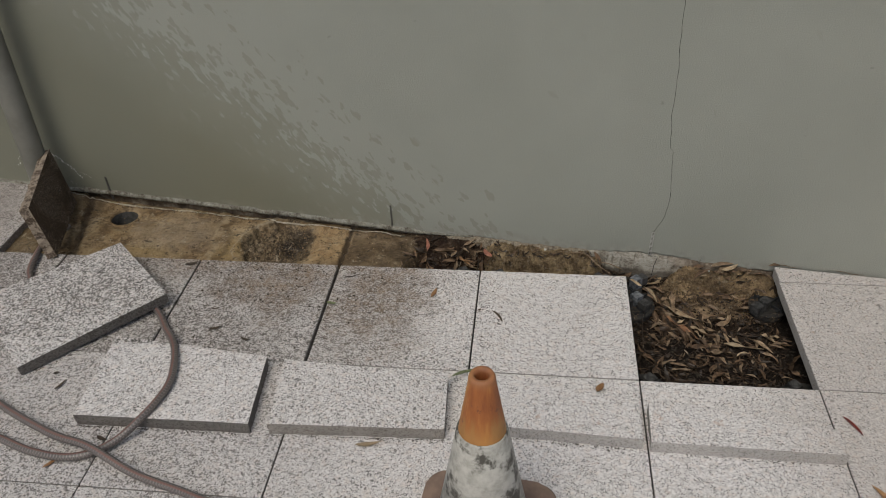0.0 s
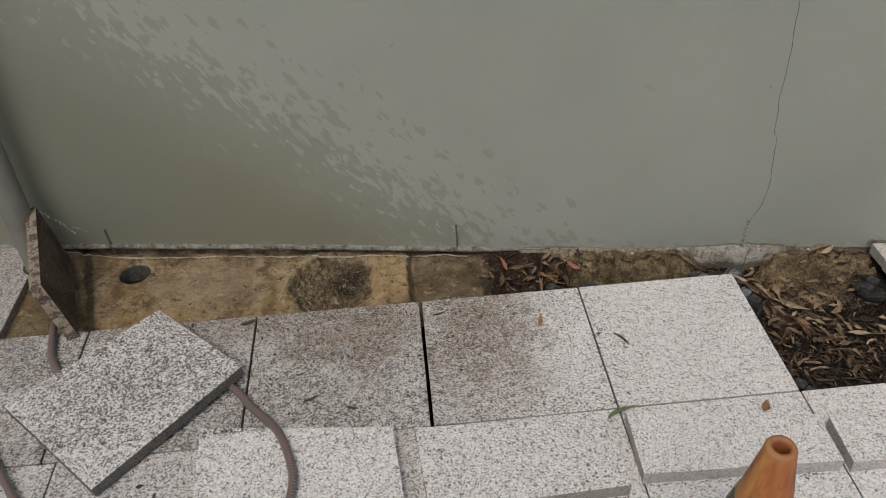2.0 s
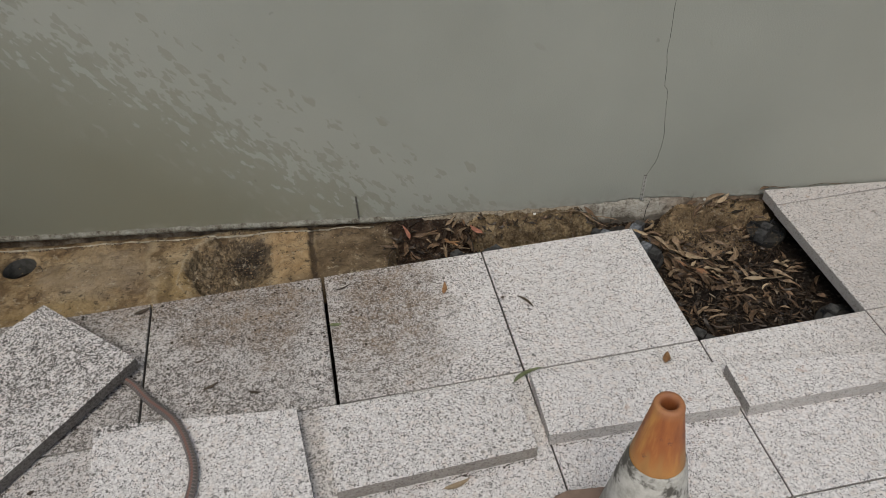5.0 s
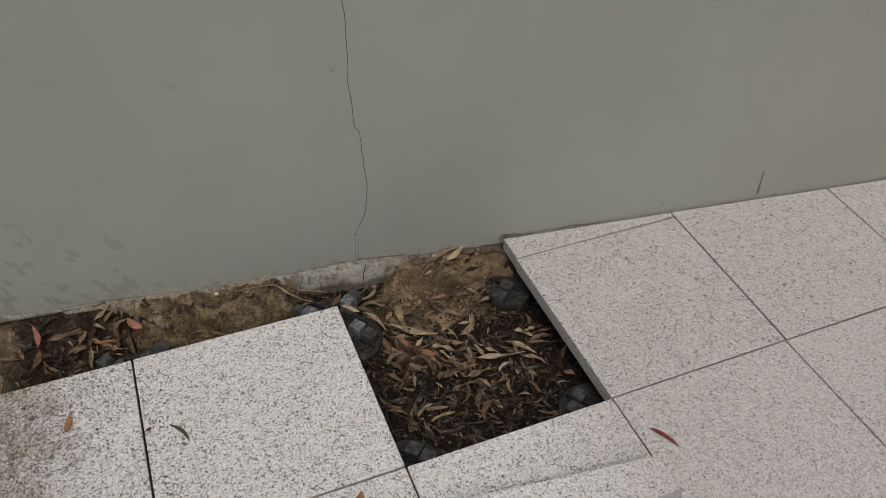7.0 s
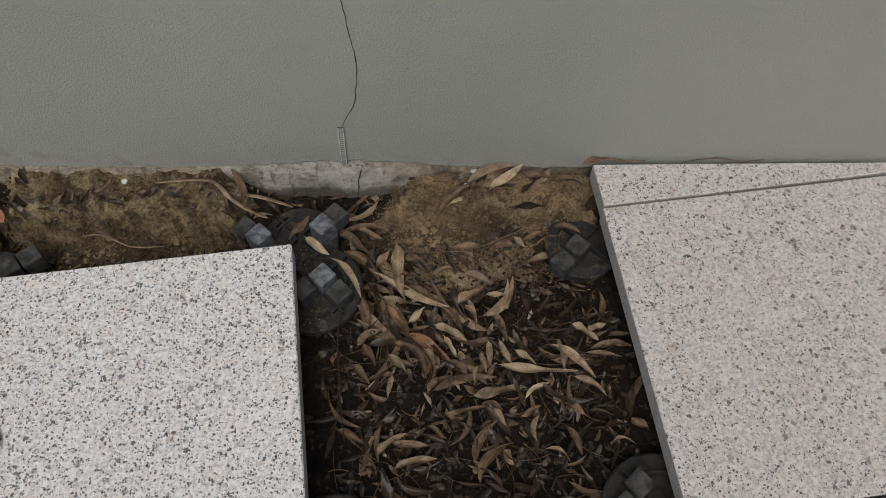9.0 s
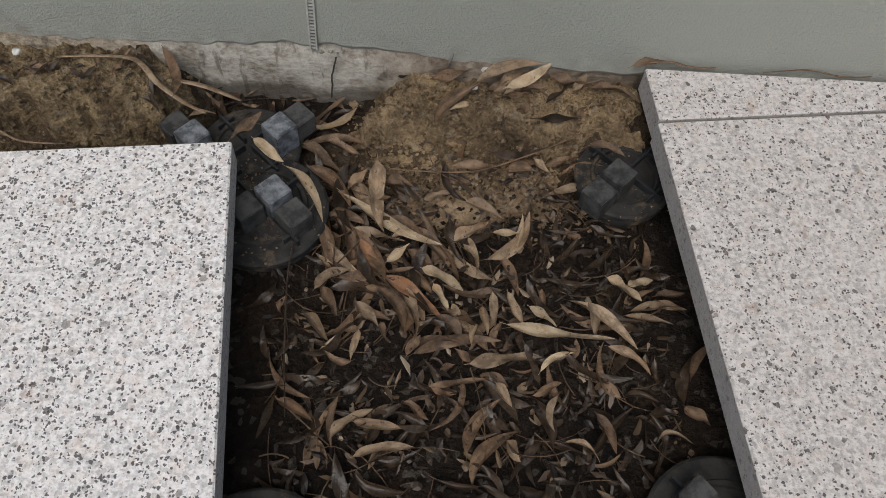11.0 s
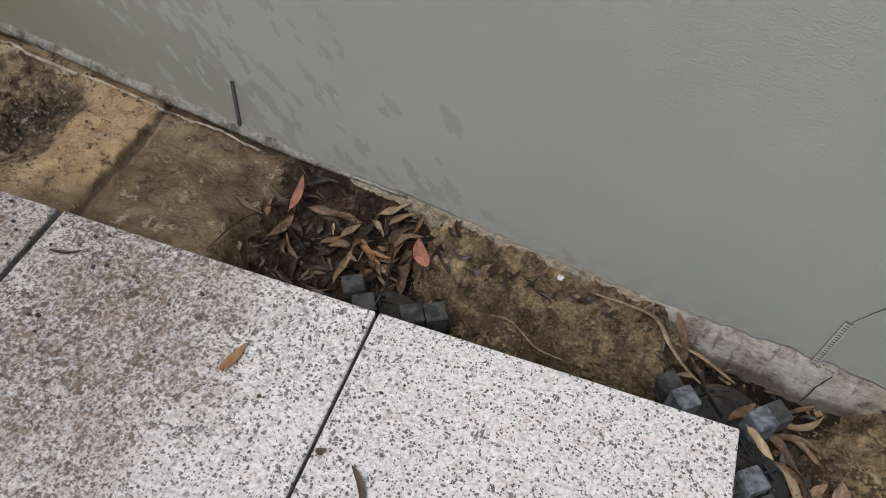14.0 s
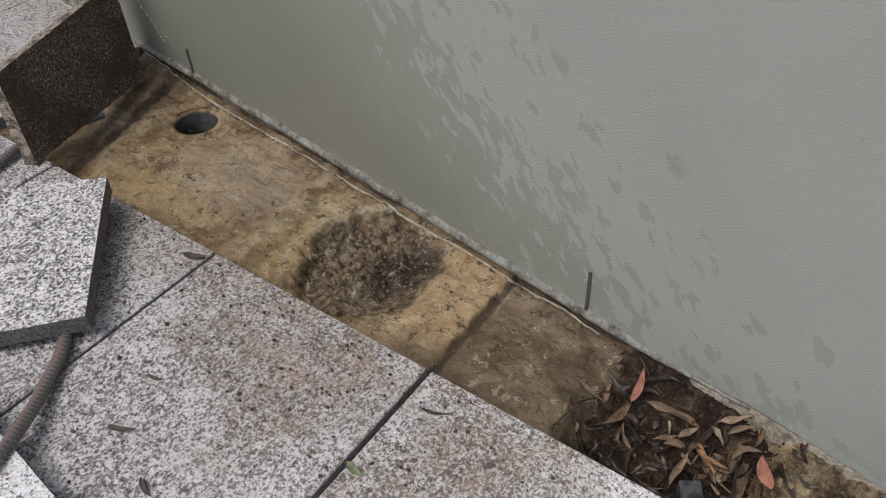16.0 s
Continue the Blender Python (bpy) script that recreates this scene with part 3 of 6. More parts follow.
M_LEAF = [
    leaf_material("tan_leaf", (0.33, 0.245, 0.160), (0.15, 0.104, 0.065)),
    leaf_material("brown_leaf", (0.205, 0.135, 0.082), (0.075, 0.048, 0.030)),
    leaf_material("wet_leaf", (0.060, 0.041, 0.027), (0.016, 0.011, 0.0075), 0.32),
    leaf_material("pale_leaf", (0.46, 0.370, 0.250), (0.27, 0.195, 0.115)),
]
M_LEAF_RED = leaf_material("red_leaf", (0.43, 0.20, 0.135), (0.25, 0.10, 0.07))
M_LEAF_CRIMSON = leaf_material("crimson_leaf", (0.24, 0.055, 0.05), (0.15, 0.035, 0.03))
M_LEAF_RUST = leaf_material("rust_leaf", (0.30, 0.165, 0.085), (0.17, 0.085, 0.045))
M_LEAF_GREEN = leaf_material("green_leaf", (0.22, 0.25, 0.13), (0.12, 0.15, 0.075))
M_LEAF_OCHRE = leaf_material("ochre_leaf", (0.40, 0.235, 0.115), (0.26, 0.135, 0.06))
M_LEAF_DARK = leaf_material("dark_leaf", (0.10, 0.078, 0.058), (0.05, 0.038, 0.028))


def fragment_material(name):
    n = Nodes(name, 0.5, spec=0.4)
    r = n.island()
    return n.done(n.ramp(r, (0.0, (0.008, 0.0055, 0.004)), (0.5, (0.026, 0.017, 0.011)), (0.80, (0.080, 0.052, 0.031)), (0.96, (0.16, 0.112, 0.068)), (1.0, (0.26, 0.21, 0.15))))


M_FRAG = fragment_material("mixed_leaf_crumbs")


def hose_material(name):
    n = Nodes(name, 0.35, spec=0.5)
    uv = n.t.nodes.new("ShaderNodeTexCoord").outputs["UV"]
    u, v, _ = n.split(uv)
    a = n.math("ABSOLUTE", n.math("SUBTRACT", n.math("FRACT", n.math("ADD", n.math("MULTIPLY", u, 3.0), v)), 0.5))
    b = n.math("ABSOLUTE", n.math("SUBTRACT", n.math("FRACT", n.math("SUBTRACT", n.math("MULTIPLY", u, 3.0), v)), 0.5))
    braid = n.step(n.math("MINIMUM", a, b), 0.12, 0.04)
    base = n.mix(n.noise(n.world_pos(), 6, 3), (0.070, 0.062, 0.058), (0.125, 0.112, 0.105))
    base = n.mix(n.math("MULTIPLY", braid, 0.55), base, (0.30, 0.255, 0.235))
    stripe = n.step(n.math("ABSOLUTE", n.math("SUBTRACT", u, 0.22)), 0.055, 0.03)
    base = n.mix(n.math("MULTIPLY", stripe, 0.6), base, (0.20, 0.085, 0.065))
    n.bump(braid, 0.0003, 0.3)
    return n.done(base)


M_HOSE = hose_material("braided_hose")


# ---- building helpers ----
def mesh_of(bm, name, mat, smooth=False):
    me = bpy.data.meshes.new(name)
    bmesh.ops.recalc_face_normals(bm, faces=bm.faces)
    bm.to_mesh(me)
    bm.free()
    me.materials.append(mat)
    if smooth:
        me.polygons.foreach_set("use_smooth", [True] * len(me.polygons))
    return me


def part(name, bm, mat, parent=None, label="", smooth=False):
    ob = new(name, mesh_of(bm, name, mat, smooth))
    ob.parent = parent
    return tagged(ob, label)


def box(bm, x0, x1, y0, y1, z0, z1, m=None):
    vs = [bm.verts.new((x, y, z)) for z in (z0, z1) for x, y in ((x0, y0), (x1, y0), (x1, y1), (x0, y1))]
    if m:
        for v in vs:
            v.co = m @ v.co
    for f in ((0, 1, 2, 3), (4, 5, 6, 7), (0, 1, 5, 4), (1, 2, 6, 5), (2, 3, 7, 6), (3, 0, 4, 7)):
        bm.faces.new([vs[i] for i in f])
    return vs


def prism(corners, z0, z1, bevel=0.002):
    """A slab with the given outline, its edges slightly rounded."""
    bm = bmesh.new()
    lo = [bm.verts.new((x, y, z0)) for x, y in corners]
    hi = [bm.verts.new((x, y, z1)) for x, y in corners]
    bm.faces.new(lo), bm.faces.new(hi)
    for i in range(len(lo)):
        j = (i + 1) % len(lo)
        bm.faces.new((lo[i], lo[j], hi[j], hi[i]))
    if bevel:
        bmesh.ops.bevel(bm, geom=bm.edges[:], offset=bevel, segments=1, affect="EDGES")
    return bm


def lathe(profile, steps=32):
    bm = bmesh.new()
    rings = [[bm.verts.new((r * math.cos(a), r * math.sin(a), z)) for a in (2 * math.pi * i / steps for i in range(steps))] for r, z in profile]
    for a, b in zip(rings, rings[1:]):
        for i in range(steps):
            bm.faces.new((a[i], a[(i + 1) % steps], b[(i + 1) % steps], b[i]))
    return bm


def fbm(x, y, scale, octaves=4, seed=0.0):
    return noise.fractal(Vector((x * scale, y * scale, seed)), 1.0, 2.0, octaves)


def smooth01(v, lo, hi):
    t = min(1.0, max(0.0, (v - lo) / (hi - lo)))
    return t * t * (3 - 2 * t)


def wall_y(x):
    return 0.166 - 0.131 * x


def terrain(name, mat, xs, ys, height, step=0.006, keep=None, label="", category="", kind=""):
    """A sheet over a stretch of the plan; ys gives the near and far edge at each x."""
    nx = max(2, int((xs[1] - xs[0]) / step))
    ny = max(2, int((ys(xs[0])[1] - ys(xs[0])[0]) / step))
    verts, faces = [], []
    for i in range(nx + 1):
        x = xs[0] + (xs[1] - xs[0]) * i / nx
        a, b = ys(x)
        for j in range(ny + 1):
            y = a + (b - a) * j / ny
            verts.append((x, y, height(x, y)))
    for i in range(nx):
        for j in range(ny):
            k = i * (ny + 1) + j
            if keep is None or keep(*verts[k][:2]):
                faces.append((k, k + ny + 1, k + ny + 2, k + 1))
    me = bpy.data.meshes.new(name)
    me.from_pydata(verts, [], faces)
    me.polygons.foreach_set("use_smooth", [True] * len(faces))
    me.materials.append(mat)
    return tagged(new(name, me), label, category, "", kind)


# ---- the wall ----
TURN_WALL = math.degrees(math.atan(-0.131))
WALL = pose(0, 0.166, 0, 0, 0, TURN_WALL)


EDGE_S = [-4.2, -2.1, -1.3, -0.86, -0.72, -0.62, -0.53, -0.37, -0.18, 0.0, 0.10, 0.19, 0.27, 0.40]
EDGE_Z = [-0.005, -0.007, -0.018, -0.030, -0.031, -0.024, -0.019, -0.029, -0.029, -0.019, -0.010, -0.013, -0.027, -0.031]


def rough_edge(s):
    """Height of the broken lower edge of the render, along the wall."""
    z = float(np.interp(s, EDGE_S, EDGE_Z))
    return z + 0.006 * fbm(s, 7, 28, 4) * smooth01(s, -0.5, -0.2) + 0.003 * fbm(s, 0, 9, 4) + 0.003 * fbm(s, 3, 40, 3)


def build_wall():
    bm = bmesh.new()
    n, s0, s1 = 900, -4.2, 4.2
    rows = []
    for i in range(n + 1):
        s = s0 + (s1 - s0) * i / n
        z = rough_edge(s) if s < 0.55 else -0.05
        cols = [(0.022, z + 0.004), (0.004, z - 0.001), (0.0, z + 0.006), (0.0, z + 0.10), (0.0, 1.0), (0.0, 3.2), (0.24, 3.2), (0.24, -0.15)]
        rows.append([bm.verts.new(WALL @ Vector((s, y, zz))) for y, zz in cols])
    for a, b in zip(rows, rows[1:]):
        for j in range(len(a) - 1):
            bm.faces.new((a[j], b[j], b[j + 1], a[j + 1]))
    for end in (rows[0], rows[-1]):
        bm.faces.new(end)
    wall = part("wall_north", bm, M_WALL)
    tagged(wall, "grey-green painted rendered wall with a damp olive patch", "wall", "", "structure")
    # footing concrete under the render
    n = 700
    bm = bmesh.new()
    rows = []
    for i in range(n + 1):
        s = -4.2 + 8.4 * i / n
        stick = 0.018 * smooth01(s, -0.78, -0.62) * smooth01(-s, -0.62, -0.3) - 0.010 * smooth01(-s, 0.78, 0.86)
        prof = []
        for j in range(9):
            z = -0.20 + 0.19 * j / 8
            prof.append((0.014 - stick * (1.0 if j < 8 else 0.2) + 0.004 * fbm(s, z, 22, 4, 5.0) + 0.0016 * fbm(s * 0.4, z, 120, 3, 2.0), z if j < 8 else -0.004))
        rows.append([bm.verts.new(WALL @ Vector((s, y, z))) for y, z in prof])
    for a, b in zip(rows, rows[1:]):
        for j in range(8):
            bm.faces.new((a[j], b[j], b[j + 1], a[j + 1]))
    foot = part("footing", bm, M_PLINTH, None, "", True)
    tagged(foot, "rough grey concrete footing under the rendered wall", "footing", "", "structure")
    return wall


wall = build_wall()


bm = bmesh.new()
last = None
for i in range(900):
    s = -3.0 + 2.45 * i / 899
    z = rough_edge(s)
    fade = 1.0 - 0.85 * smooth01(s, -0.80, -0.62)
    h = (0.018 + 0.006 * fbm(s, 2, 14, 4) + 0.003 * fbm(s, 6, 60, 3)) * fade
    out = (0.0075 + 0.0026 * fbm(s, 9, 40, 4)) * (0.35 + 0.65 * fade)
    ring = [bm.verts.new(WALL @ Vector((s, y, zz))) for y, zz in ((0.014, z - 0.003), (-out * 0.45, z - 0.004), (-out, z + h * 0.15), (-out * 0.95, z + h * 0.45), (-out * 0.5, z + h * 0.8), (0.0006, z + max(0.003, h)))]
    if last:
        for k in range(5):
            bm.faces.new((last[k], last[k + 1], ring[k + 1], ring[k]))
    last = ring
part("render_lip", bm, M_LIP, wall, "pale broken lower edge of the render", True)


def ribbon(points, wide, depth=-0.0006):
    """A thin strip on the wall's face along (s, z) points, roughened."""
    bm = bmesh.new()
    path = []
    for (s0, z0), (s1, z1) in zip(points, points[1:]):
        k = max(2, int(math.hypot(s1 - s0, z1 - z0) / 0.008))
        path += [(s0 + (s1 - s0) * i / k, z0 + (z1 - z0) * i / k) for i in range(k)]
    path.append(points[-1])
    last = None
    for i, (s, z) in enumerate(path):
        s += 0.0022 * noise.noise(Vector((0, z * 60, 2.0))) + 0.004 * noise.noise(Vector((0, z * 14, 7.0)))
        w = wide * (0.55 + 0.6 * abs(noise.noise(Vector((3.0, z * 35, 1.0)))))
        pair = [bm.verts.new(WALL @ Vector((s + d * w, depth, z))) for d in (-1, 1)]
        if last:
            bm.faces.new((last[0], last[1], pair[1], pair[0]))
        last = pair
    return bm


part("crack", ribbon([(0.102, 0.085), (0.126, 0.14), (0.137, 0.21), (0.136, 0.25), (0.130, 0.33), (0.124, 0.405), (0.113, 0.42), (0.108, 0.50), (0.105, 0.56), (0.104, 0.70), (0.097, 0.80), (0.093, 0.92), (0.10, 1.2), (0.09, 1.7)], 0.0011), M_CRACK, wall, "thin dark crack in the render")
part("crack", ribbon([(0.125, -0.02), (0.118, -0.055), (0.112, -0.10)], 0.002, -0.008), M_CRACK, wall, "dark crack in the footing")


def joint_bead(s, z0, z1, wide, lean, mat, label):
    """An exposed end of perforated joint bead standing in the render."""
    ob = new("joint_bead")
    ob.matrix_world = WALL @ pose(s, -0.001, z0, 0, lean, 0)
    h = z1 - z0
    for name, a, b in (("flange", -wide / 2, -wide / 2 + 0.0022), ("flange", wide / 2 - 0.0022, wide / 2)):
        bm = bmesh.new()
        box(bm, a, b, -0.003, 0.006, 0, h)
        part(name, bm, mat, ob)
    k = int(h / 0.0055)
    bm = bmesh.new()
    for i in range(k):
        z = h * (i + 0.2) / k
        box(bm, -wide / 2 + 0.0024, wide / 2 - 0.0024, -0.0015, 0.004, z, z + 0.0024)
    part("web", bm, mat, ob)
    if wide > 0.01:
        bm = bmesh.new()
        box(bm, -wide / 2, wide / 2, -0.0006, 0.002, -0.001, h + 0.001)
        part("recess", bm, M_RUST, ob)
    return tagged(ob, label, "joint bead", "joint beads in the wall")


joint_bead(0.096, -0.014, 0.085, 0.0105, 2, M_STEEL, "perforated galvanised joint bead in the wall below a crack")
joint_bead(-0.868, -0.028, 0.080, 0.0055, -1, M_RUST, "thin dark steel joint bead end against the damp wall")
joint_bead(-2.088, -0.03, 0.075, 0.007, -3, M_RUST, "bent dark joint bead end near the drain hole")
joint_bead(1.323, 0.016, 0.100, 0.0038, -3, M_DULL, "thin grey joint bead above the swept pavers")


# ---- ground under the paving ----
def soil_z(x, y):
    z = -0.122 + 0.012 * fbm(x, y, 7, 4, 1.0) + 0.006 * fbm(x, y, 45, 3, 2.0)
    z += (0.055 - 0.045 * smooth01(x, -0.10, -0.02) * smooth01(-x, -0.24, -0.14)) * smooth01(y, wall_y(x) - 0.13, wall_y(x) - 0.01)
    z += 0.025 * smooth01(-x, 0.45, 0.65) * smooth01(y, -0.2, 0.0)
    z -= 0.10 * smooth01(-x, 0.70, 0.80)
    return z


bm = bmesh.new()
for x0, x1, y0, y1 in ((-400, 400, -400, -0.6), (-400, -0.9, -0.6, 0.7), (0.7, 400, -0.6, 0.7), (-400, 400, 0.7, 400)):
    bm.faces.new([bm.verts.new(c) for c in ((x0, y0, -0.15), (x1, y0, -0.15), (x1, y1, -0.15), (x0, y1, -0.15))])
bm.faces.new([bm.verts.new(c) for c in ((-0.9, -0.6, -0.16), (0.7, -0.6, -0.16), (0.7, 0.7, -0.16), (-0.9, 0.7, -0.16))])
tagged(part("ground", bm, M_SOIL), "dark soil ground beneath the raised paving", "ground", "", "structure")

terrain("soil_bed", M_SOIL, (-0.88, 0.66), lambda x: (-0.62, wall_y(x) + 0.03), soil_z, 0.007, None, "dark wet soil bed in the opened paving", "soil", "structure")


def mud_z(x, y):
    edge = smooth01(-x, 0.44, 0.54)
    return soil_z(x, y) - 0.012 + 0.020 * edge + 0.012 * fbm(x, y, 26, 5, 5.0) + 0.06 * smooth01(-x, 0.70, 0.80)


terrain("mud_bed", M_MUD, (-0.79, -0.44), lambda x: (-0.03, wall_y(x) + 0.02), mud_z, 0.005, None, "reddish brown damp mud beside the ledge", "mud", "structure")


def loaf(x0, x1, depth, top, seed):
    """Height of a crumbling sand haunch against the wall."""

    def height(x, y):
        ragged = 0.05 * fbm(0, y, 16, 3, seed + 1)
        u = smooth01(x + ragged, x0, x0 + 0.10) * smooth01(-x + ragged, -x1, -x1 + 0.06)
        front = wall_y(x) - depth + 0.026 * fbm(x, 0, 16, 5, seed) + 0.008 * fbm(x, 4, 60, 3, seed)
        v = smooth01(y, front + 0.012, front + 0.046)
        lumps = 0.015 * fbm(x, y, 20, 4, seed) + 0.017 * (abs(fbm(x, y, 48, 5, seed + 3)) - 0.25)
        flat = smooth01(y, front + 0.035, front + 0.065)
        return -0.150 + (top + 0.150) * u * v + lumps * (0.6 + 0.9 * v * (1 - 0.70 * flat))

    return height


BANKS = ((-0.54, -0.05, 0.125, -0.036, 3.0), (0.12, 0.55, 0.105, -0.050, 8.0))
terrain("sand_bank", M_SAND, (-0.55, -0.04), lambda x: (wall_y(x) - 0.17, wall_y(x) + 0.02), loaf(*BANKS[0]), 0.0045, None, "crumbling yellow sand bank against the footing", "sand bank")
terrain("sand_bank", M_BANK, (0.10, 0.56), lambda x: (wall_y(x) - 0.19, wall_y(x) + 0.02), loaf(*BANKS[1]), 0.0045, None, "yellow sand bank under leaves by the pavers", "sand bank")


def spill_z(x, y):
    d = math.hypot((x - 0.30) / 0.17, (y + 0.005) / 0.085) + 0.25 * fbm(x, y, 16, 3, 2.0)
    return -0.135 + 0.05 * (1 - smooth01(d, 0.2, 1.0)) + 0.016 * fbm(x, y, 40, 5, 6.0)


terrain("sand_spill", M_DIRTSAND, (0.11, 0.50), lambda x: (-0.11, 0.10), spill_z, 0.005, None, "dirty brown sand spilled below the bank", "sand spill")

DRAIN = (-1.992, 0.352)


def ledge_z(x, y):
    z = -0.059 + 0.008 * fbm(x, y, 6, 4, 4.0) + 0.005 * fbm(x, y, 20, 5, 6.0) + 0.006 * smooth01(y, wall_y(x) - 0.05, wall_y(x) - 0.005)
    d = math.hypot((x - PIT[0]) / 0.145, (y - PIT[1]) / 0.160) + 0.16 * fbm(x, y, 14, 3, 9.0)
    # steep and lumpy at one end, a smooth slope towards the joint
    lumpy = smooth01(-x, 1.20, 1.26)
    pit = (1 - smooth01(d, 0.84, 1.02)) * lumpy + (1 - smooth01(d, 0.35, 1.25)) * (1 - lumpy)
    z += pit * (-0.030 + (0.3 + 0.7 * lumpy) * (0.012 * fbm(x, y, 20, 4, 11.0) + 0.020 * (abs(fbm(x * 1.3, y * 0.8, 52, 4, 3.0)) - 0.2)))
    z += 0.006 * math.exp(-(((d - 1.10) / 0.08) ** 2)) * lumpy
    z -= 0.009 * (1 - smooth01(abs(x + 1.030 + 0.006 * fbm(0, y, 20, 2)), 0.003, 0.014))
    z -= 0.007 * (1 - smooth01(abs(x + 2.07 + 0.27 * (y - 0.06) + 0.02 * fbm(0, y, 12, 2)), 0.003, 0.016))
    z += 0.006 * (1 - smooth01(abs(x + 1.548 + 0.10 * (y - 0.19) + 0.03 * fbm(0, y, 9, 3)), 0.006, 0.03))
    z += 0.030 * smooth01(-x, 2.10, 2.24)
    z -= 0.004 * (1 - smooth01(math.hypot(x - DRAIN[0], y - DRAIN[1]), 0.06, 0.10))
    end = x + 0.735 + 0.25 * (0.25 - y) + 0.012 * fbm(0, y, 15, 3, 2.0)
    return z - 0.055 * smooth01(end, -0.015, 0.03)


terrain("ledge", M_LEDGE, (-2.9, -0.70), lambda x: (-0.06, wall_y(x) + 0.02), ledge_z, 0.0045, lambda x, y: math.hypot(x - DRAIN[0], y - DRAIN[1]) > 0.062, "soil-stained stone ledge exposed along the wall", "stone ledge", "structure")
drain = new("drain_hole")
drain.location = (DRAIN[0], DRAIN[1], ledge_z(DRAIN[0] + 0.03, DRAIN[1] - 0.05) + 0.001)
part("rim", lathe([(0.078, -0.008), (0.070, 0.0005), (0.060, 0.0015), (0.0545, 0.0), (0.0535, -0.006)], 40), M_LEDGE, drain, "", True)
part("throat", lathe([(0.0545, -0.003), (0.0535, -0.006), (0.0535, -0.085)], 40), M_THROAT, drain, "dull grey soiled pipe throat", True)
part("bottom", lathe([(0.0532, -0.070), (0.0005, -0.073)], 24), M_SOIL, drain, "dark silt at the bottom")
tagged(drain, "round open drain hole in the stone ledge", "drain hole")

# thin white mortar line where the ledge meets the wall
bm = bmesh.new()
last = None
for i in range(330):
    s = -2.45 + 1.63 * i / 329
    y = 0.000 + 0.0012 * fbm(s, 0, 4, 3, 1.0) + 0.0008 * fbm(s, 4, 60, 2)
    w = 0.0008 * max(0.0, 0.50 + 1.4 * fbm(s, 5, 20, 4)) * smooth01(-s, 0.80, 0.95)
    x0 = WALL @ Vector((s, y, 0))
    z = max(-0.056, ledge_z(x0.x, x0.y)) + 0.003
    ring = [bm.verts.new(WALL @ Vector((s, y + a * w, z + b))) for a, b in ((-1.4, -0.006), (-0.8, 0.0014), (0.8, 0.0020), (1.4, -0.006))]
    if last:
        for k in range(3):
            bm.faces.new((last[k], last[k + 1], ring[k + 1], ring[k]))
    last = ring
tagged(part("mortar_line", bm, M_MORTAR, None, "", True), "thin white mortar line along the wall foot", "mortar", "", "structure")

# ---- paving ----
pavement = tagged(new("pavement"), "pale granite pavers laid with open joints", "pavement", "", "structure")
THICK = 0.04


def paver(corners, z=0.0, tilt=(0, 0)):
    cx = sum(c[0] for c in corners) / len(corners)
    cy = sum(c[1] for c in corners) / len(corners)
    ob = part("paver", prism([(x - cx, y - cy) for x, y in corners], -THICK, 0), M_PAVER, pavement)
    ob.matrix_world = pose(cx, cy, z, tilt[0], tilt[1], 0)
    return ob


def rect(x0, x1, y0, y1):
    return [(x0, y0), (x1, y0), (x1, y1), (x0, y1)]


def to_wall(x0, x1, y0, gap=0.007):
    return [(x0, y0), (x1, y0), (x1, wall_y(x1) - gap), (x0, wall_y(x0) - gap)]


# first row, along the open ledge and the hole
for x0, x1 in ((-2.316, -2.042), (-2.036, -1.524), (-1.518, -1.0125), (-1.0025, -0.5045), (-0.4995, 0.0)):
    paver(rect(x0, x1, -0.5, 0.0), random.uniform(-0.001, 0.001))
paver([(0.508, -0.5005), (1.0115, -0.5005), (1.0235, 0.0), (0.508, 0.0)])
paver([(0.511, 0.004), (1.0238, 0.006), (1.0245, wall_y(1.0245) - 0.008), (0.511, 0.087)])
paver([(1.0165, -0.5), (1.530, -0.5), (1.553, wall_y(1.553) - 0.007), (1.0285, wall_y(1.0285) - 0.007)])
for x0, x1 in ((1.534, 2.052), (2.057, 2.555), (2.56, 3.05), (3.055, 3.52)):
    paver([(x0, -0.5), (x1, -0.5), (x1 + 0.023, wall_y(x1 + 0.023) - 0.007), (x0 + 0.023, wall_y(x0 + 0.023) - 0.007)])
# pieces behind the downpipe, and its column
paver(to_wall(-2.836, -2.322, 0.004))
for x0, x1 in ((-2.836, -2.322), (-3.34, -2.84), (-3.845, -3.345), (-4.03, -3.85)):
    paver(rect(x0, x1, -0.5, 0.0))
for x0, x1 in ((-3.34, -2.84), (-3.845, -3.345), (-4.03, -3.85)):
    paver(to_wall(x0, x1, 0.004))
# the rows towards the viewer
COLS = [-4.03, -3.52, -3.015, -2.51, -2.0, -1.492, -0.9955, -0.503, 0.0, 0.5065, 1.009, 1.513, 2.017, 2.52, 3.02, 3.52]
for row in range(7):
    y1 = -0.5045 - 0.5035 * row
    for x0, x1 in zip(COLS, COLS[1:]):
        shift = 0.0 if row == 0 else random.uniform(-0.002, 0.002)
        paver(rect(x0 + 0.0035 + shift, x1 - 0.0005 + shift, y1 - 0.4995, y1), random.uniform(-0.0012, 0.0006))

# paving that goes on beyond
bm = bmesh.new()
for x0, x1, y0, y1 in ((-60, 60, -60, -4.05), (-60, -4.04, -4.05, 0.69), (3.54, 60, -4.05, -0.32)):
    bm.faces.new([bm.verts.new(c) for c in ((x0, y0, -0.004), (x1, y0, -0.004), (x1, y1, -0.004), (x0, y1, -0.004))])
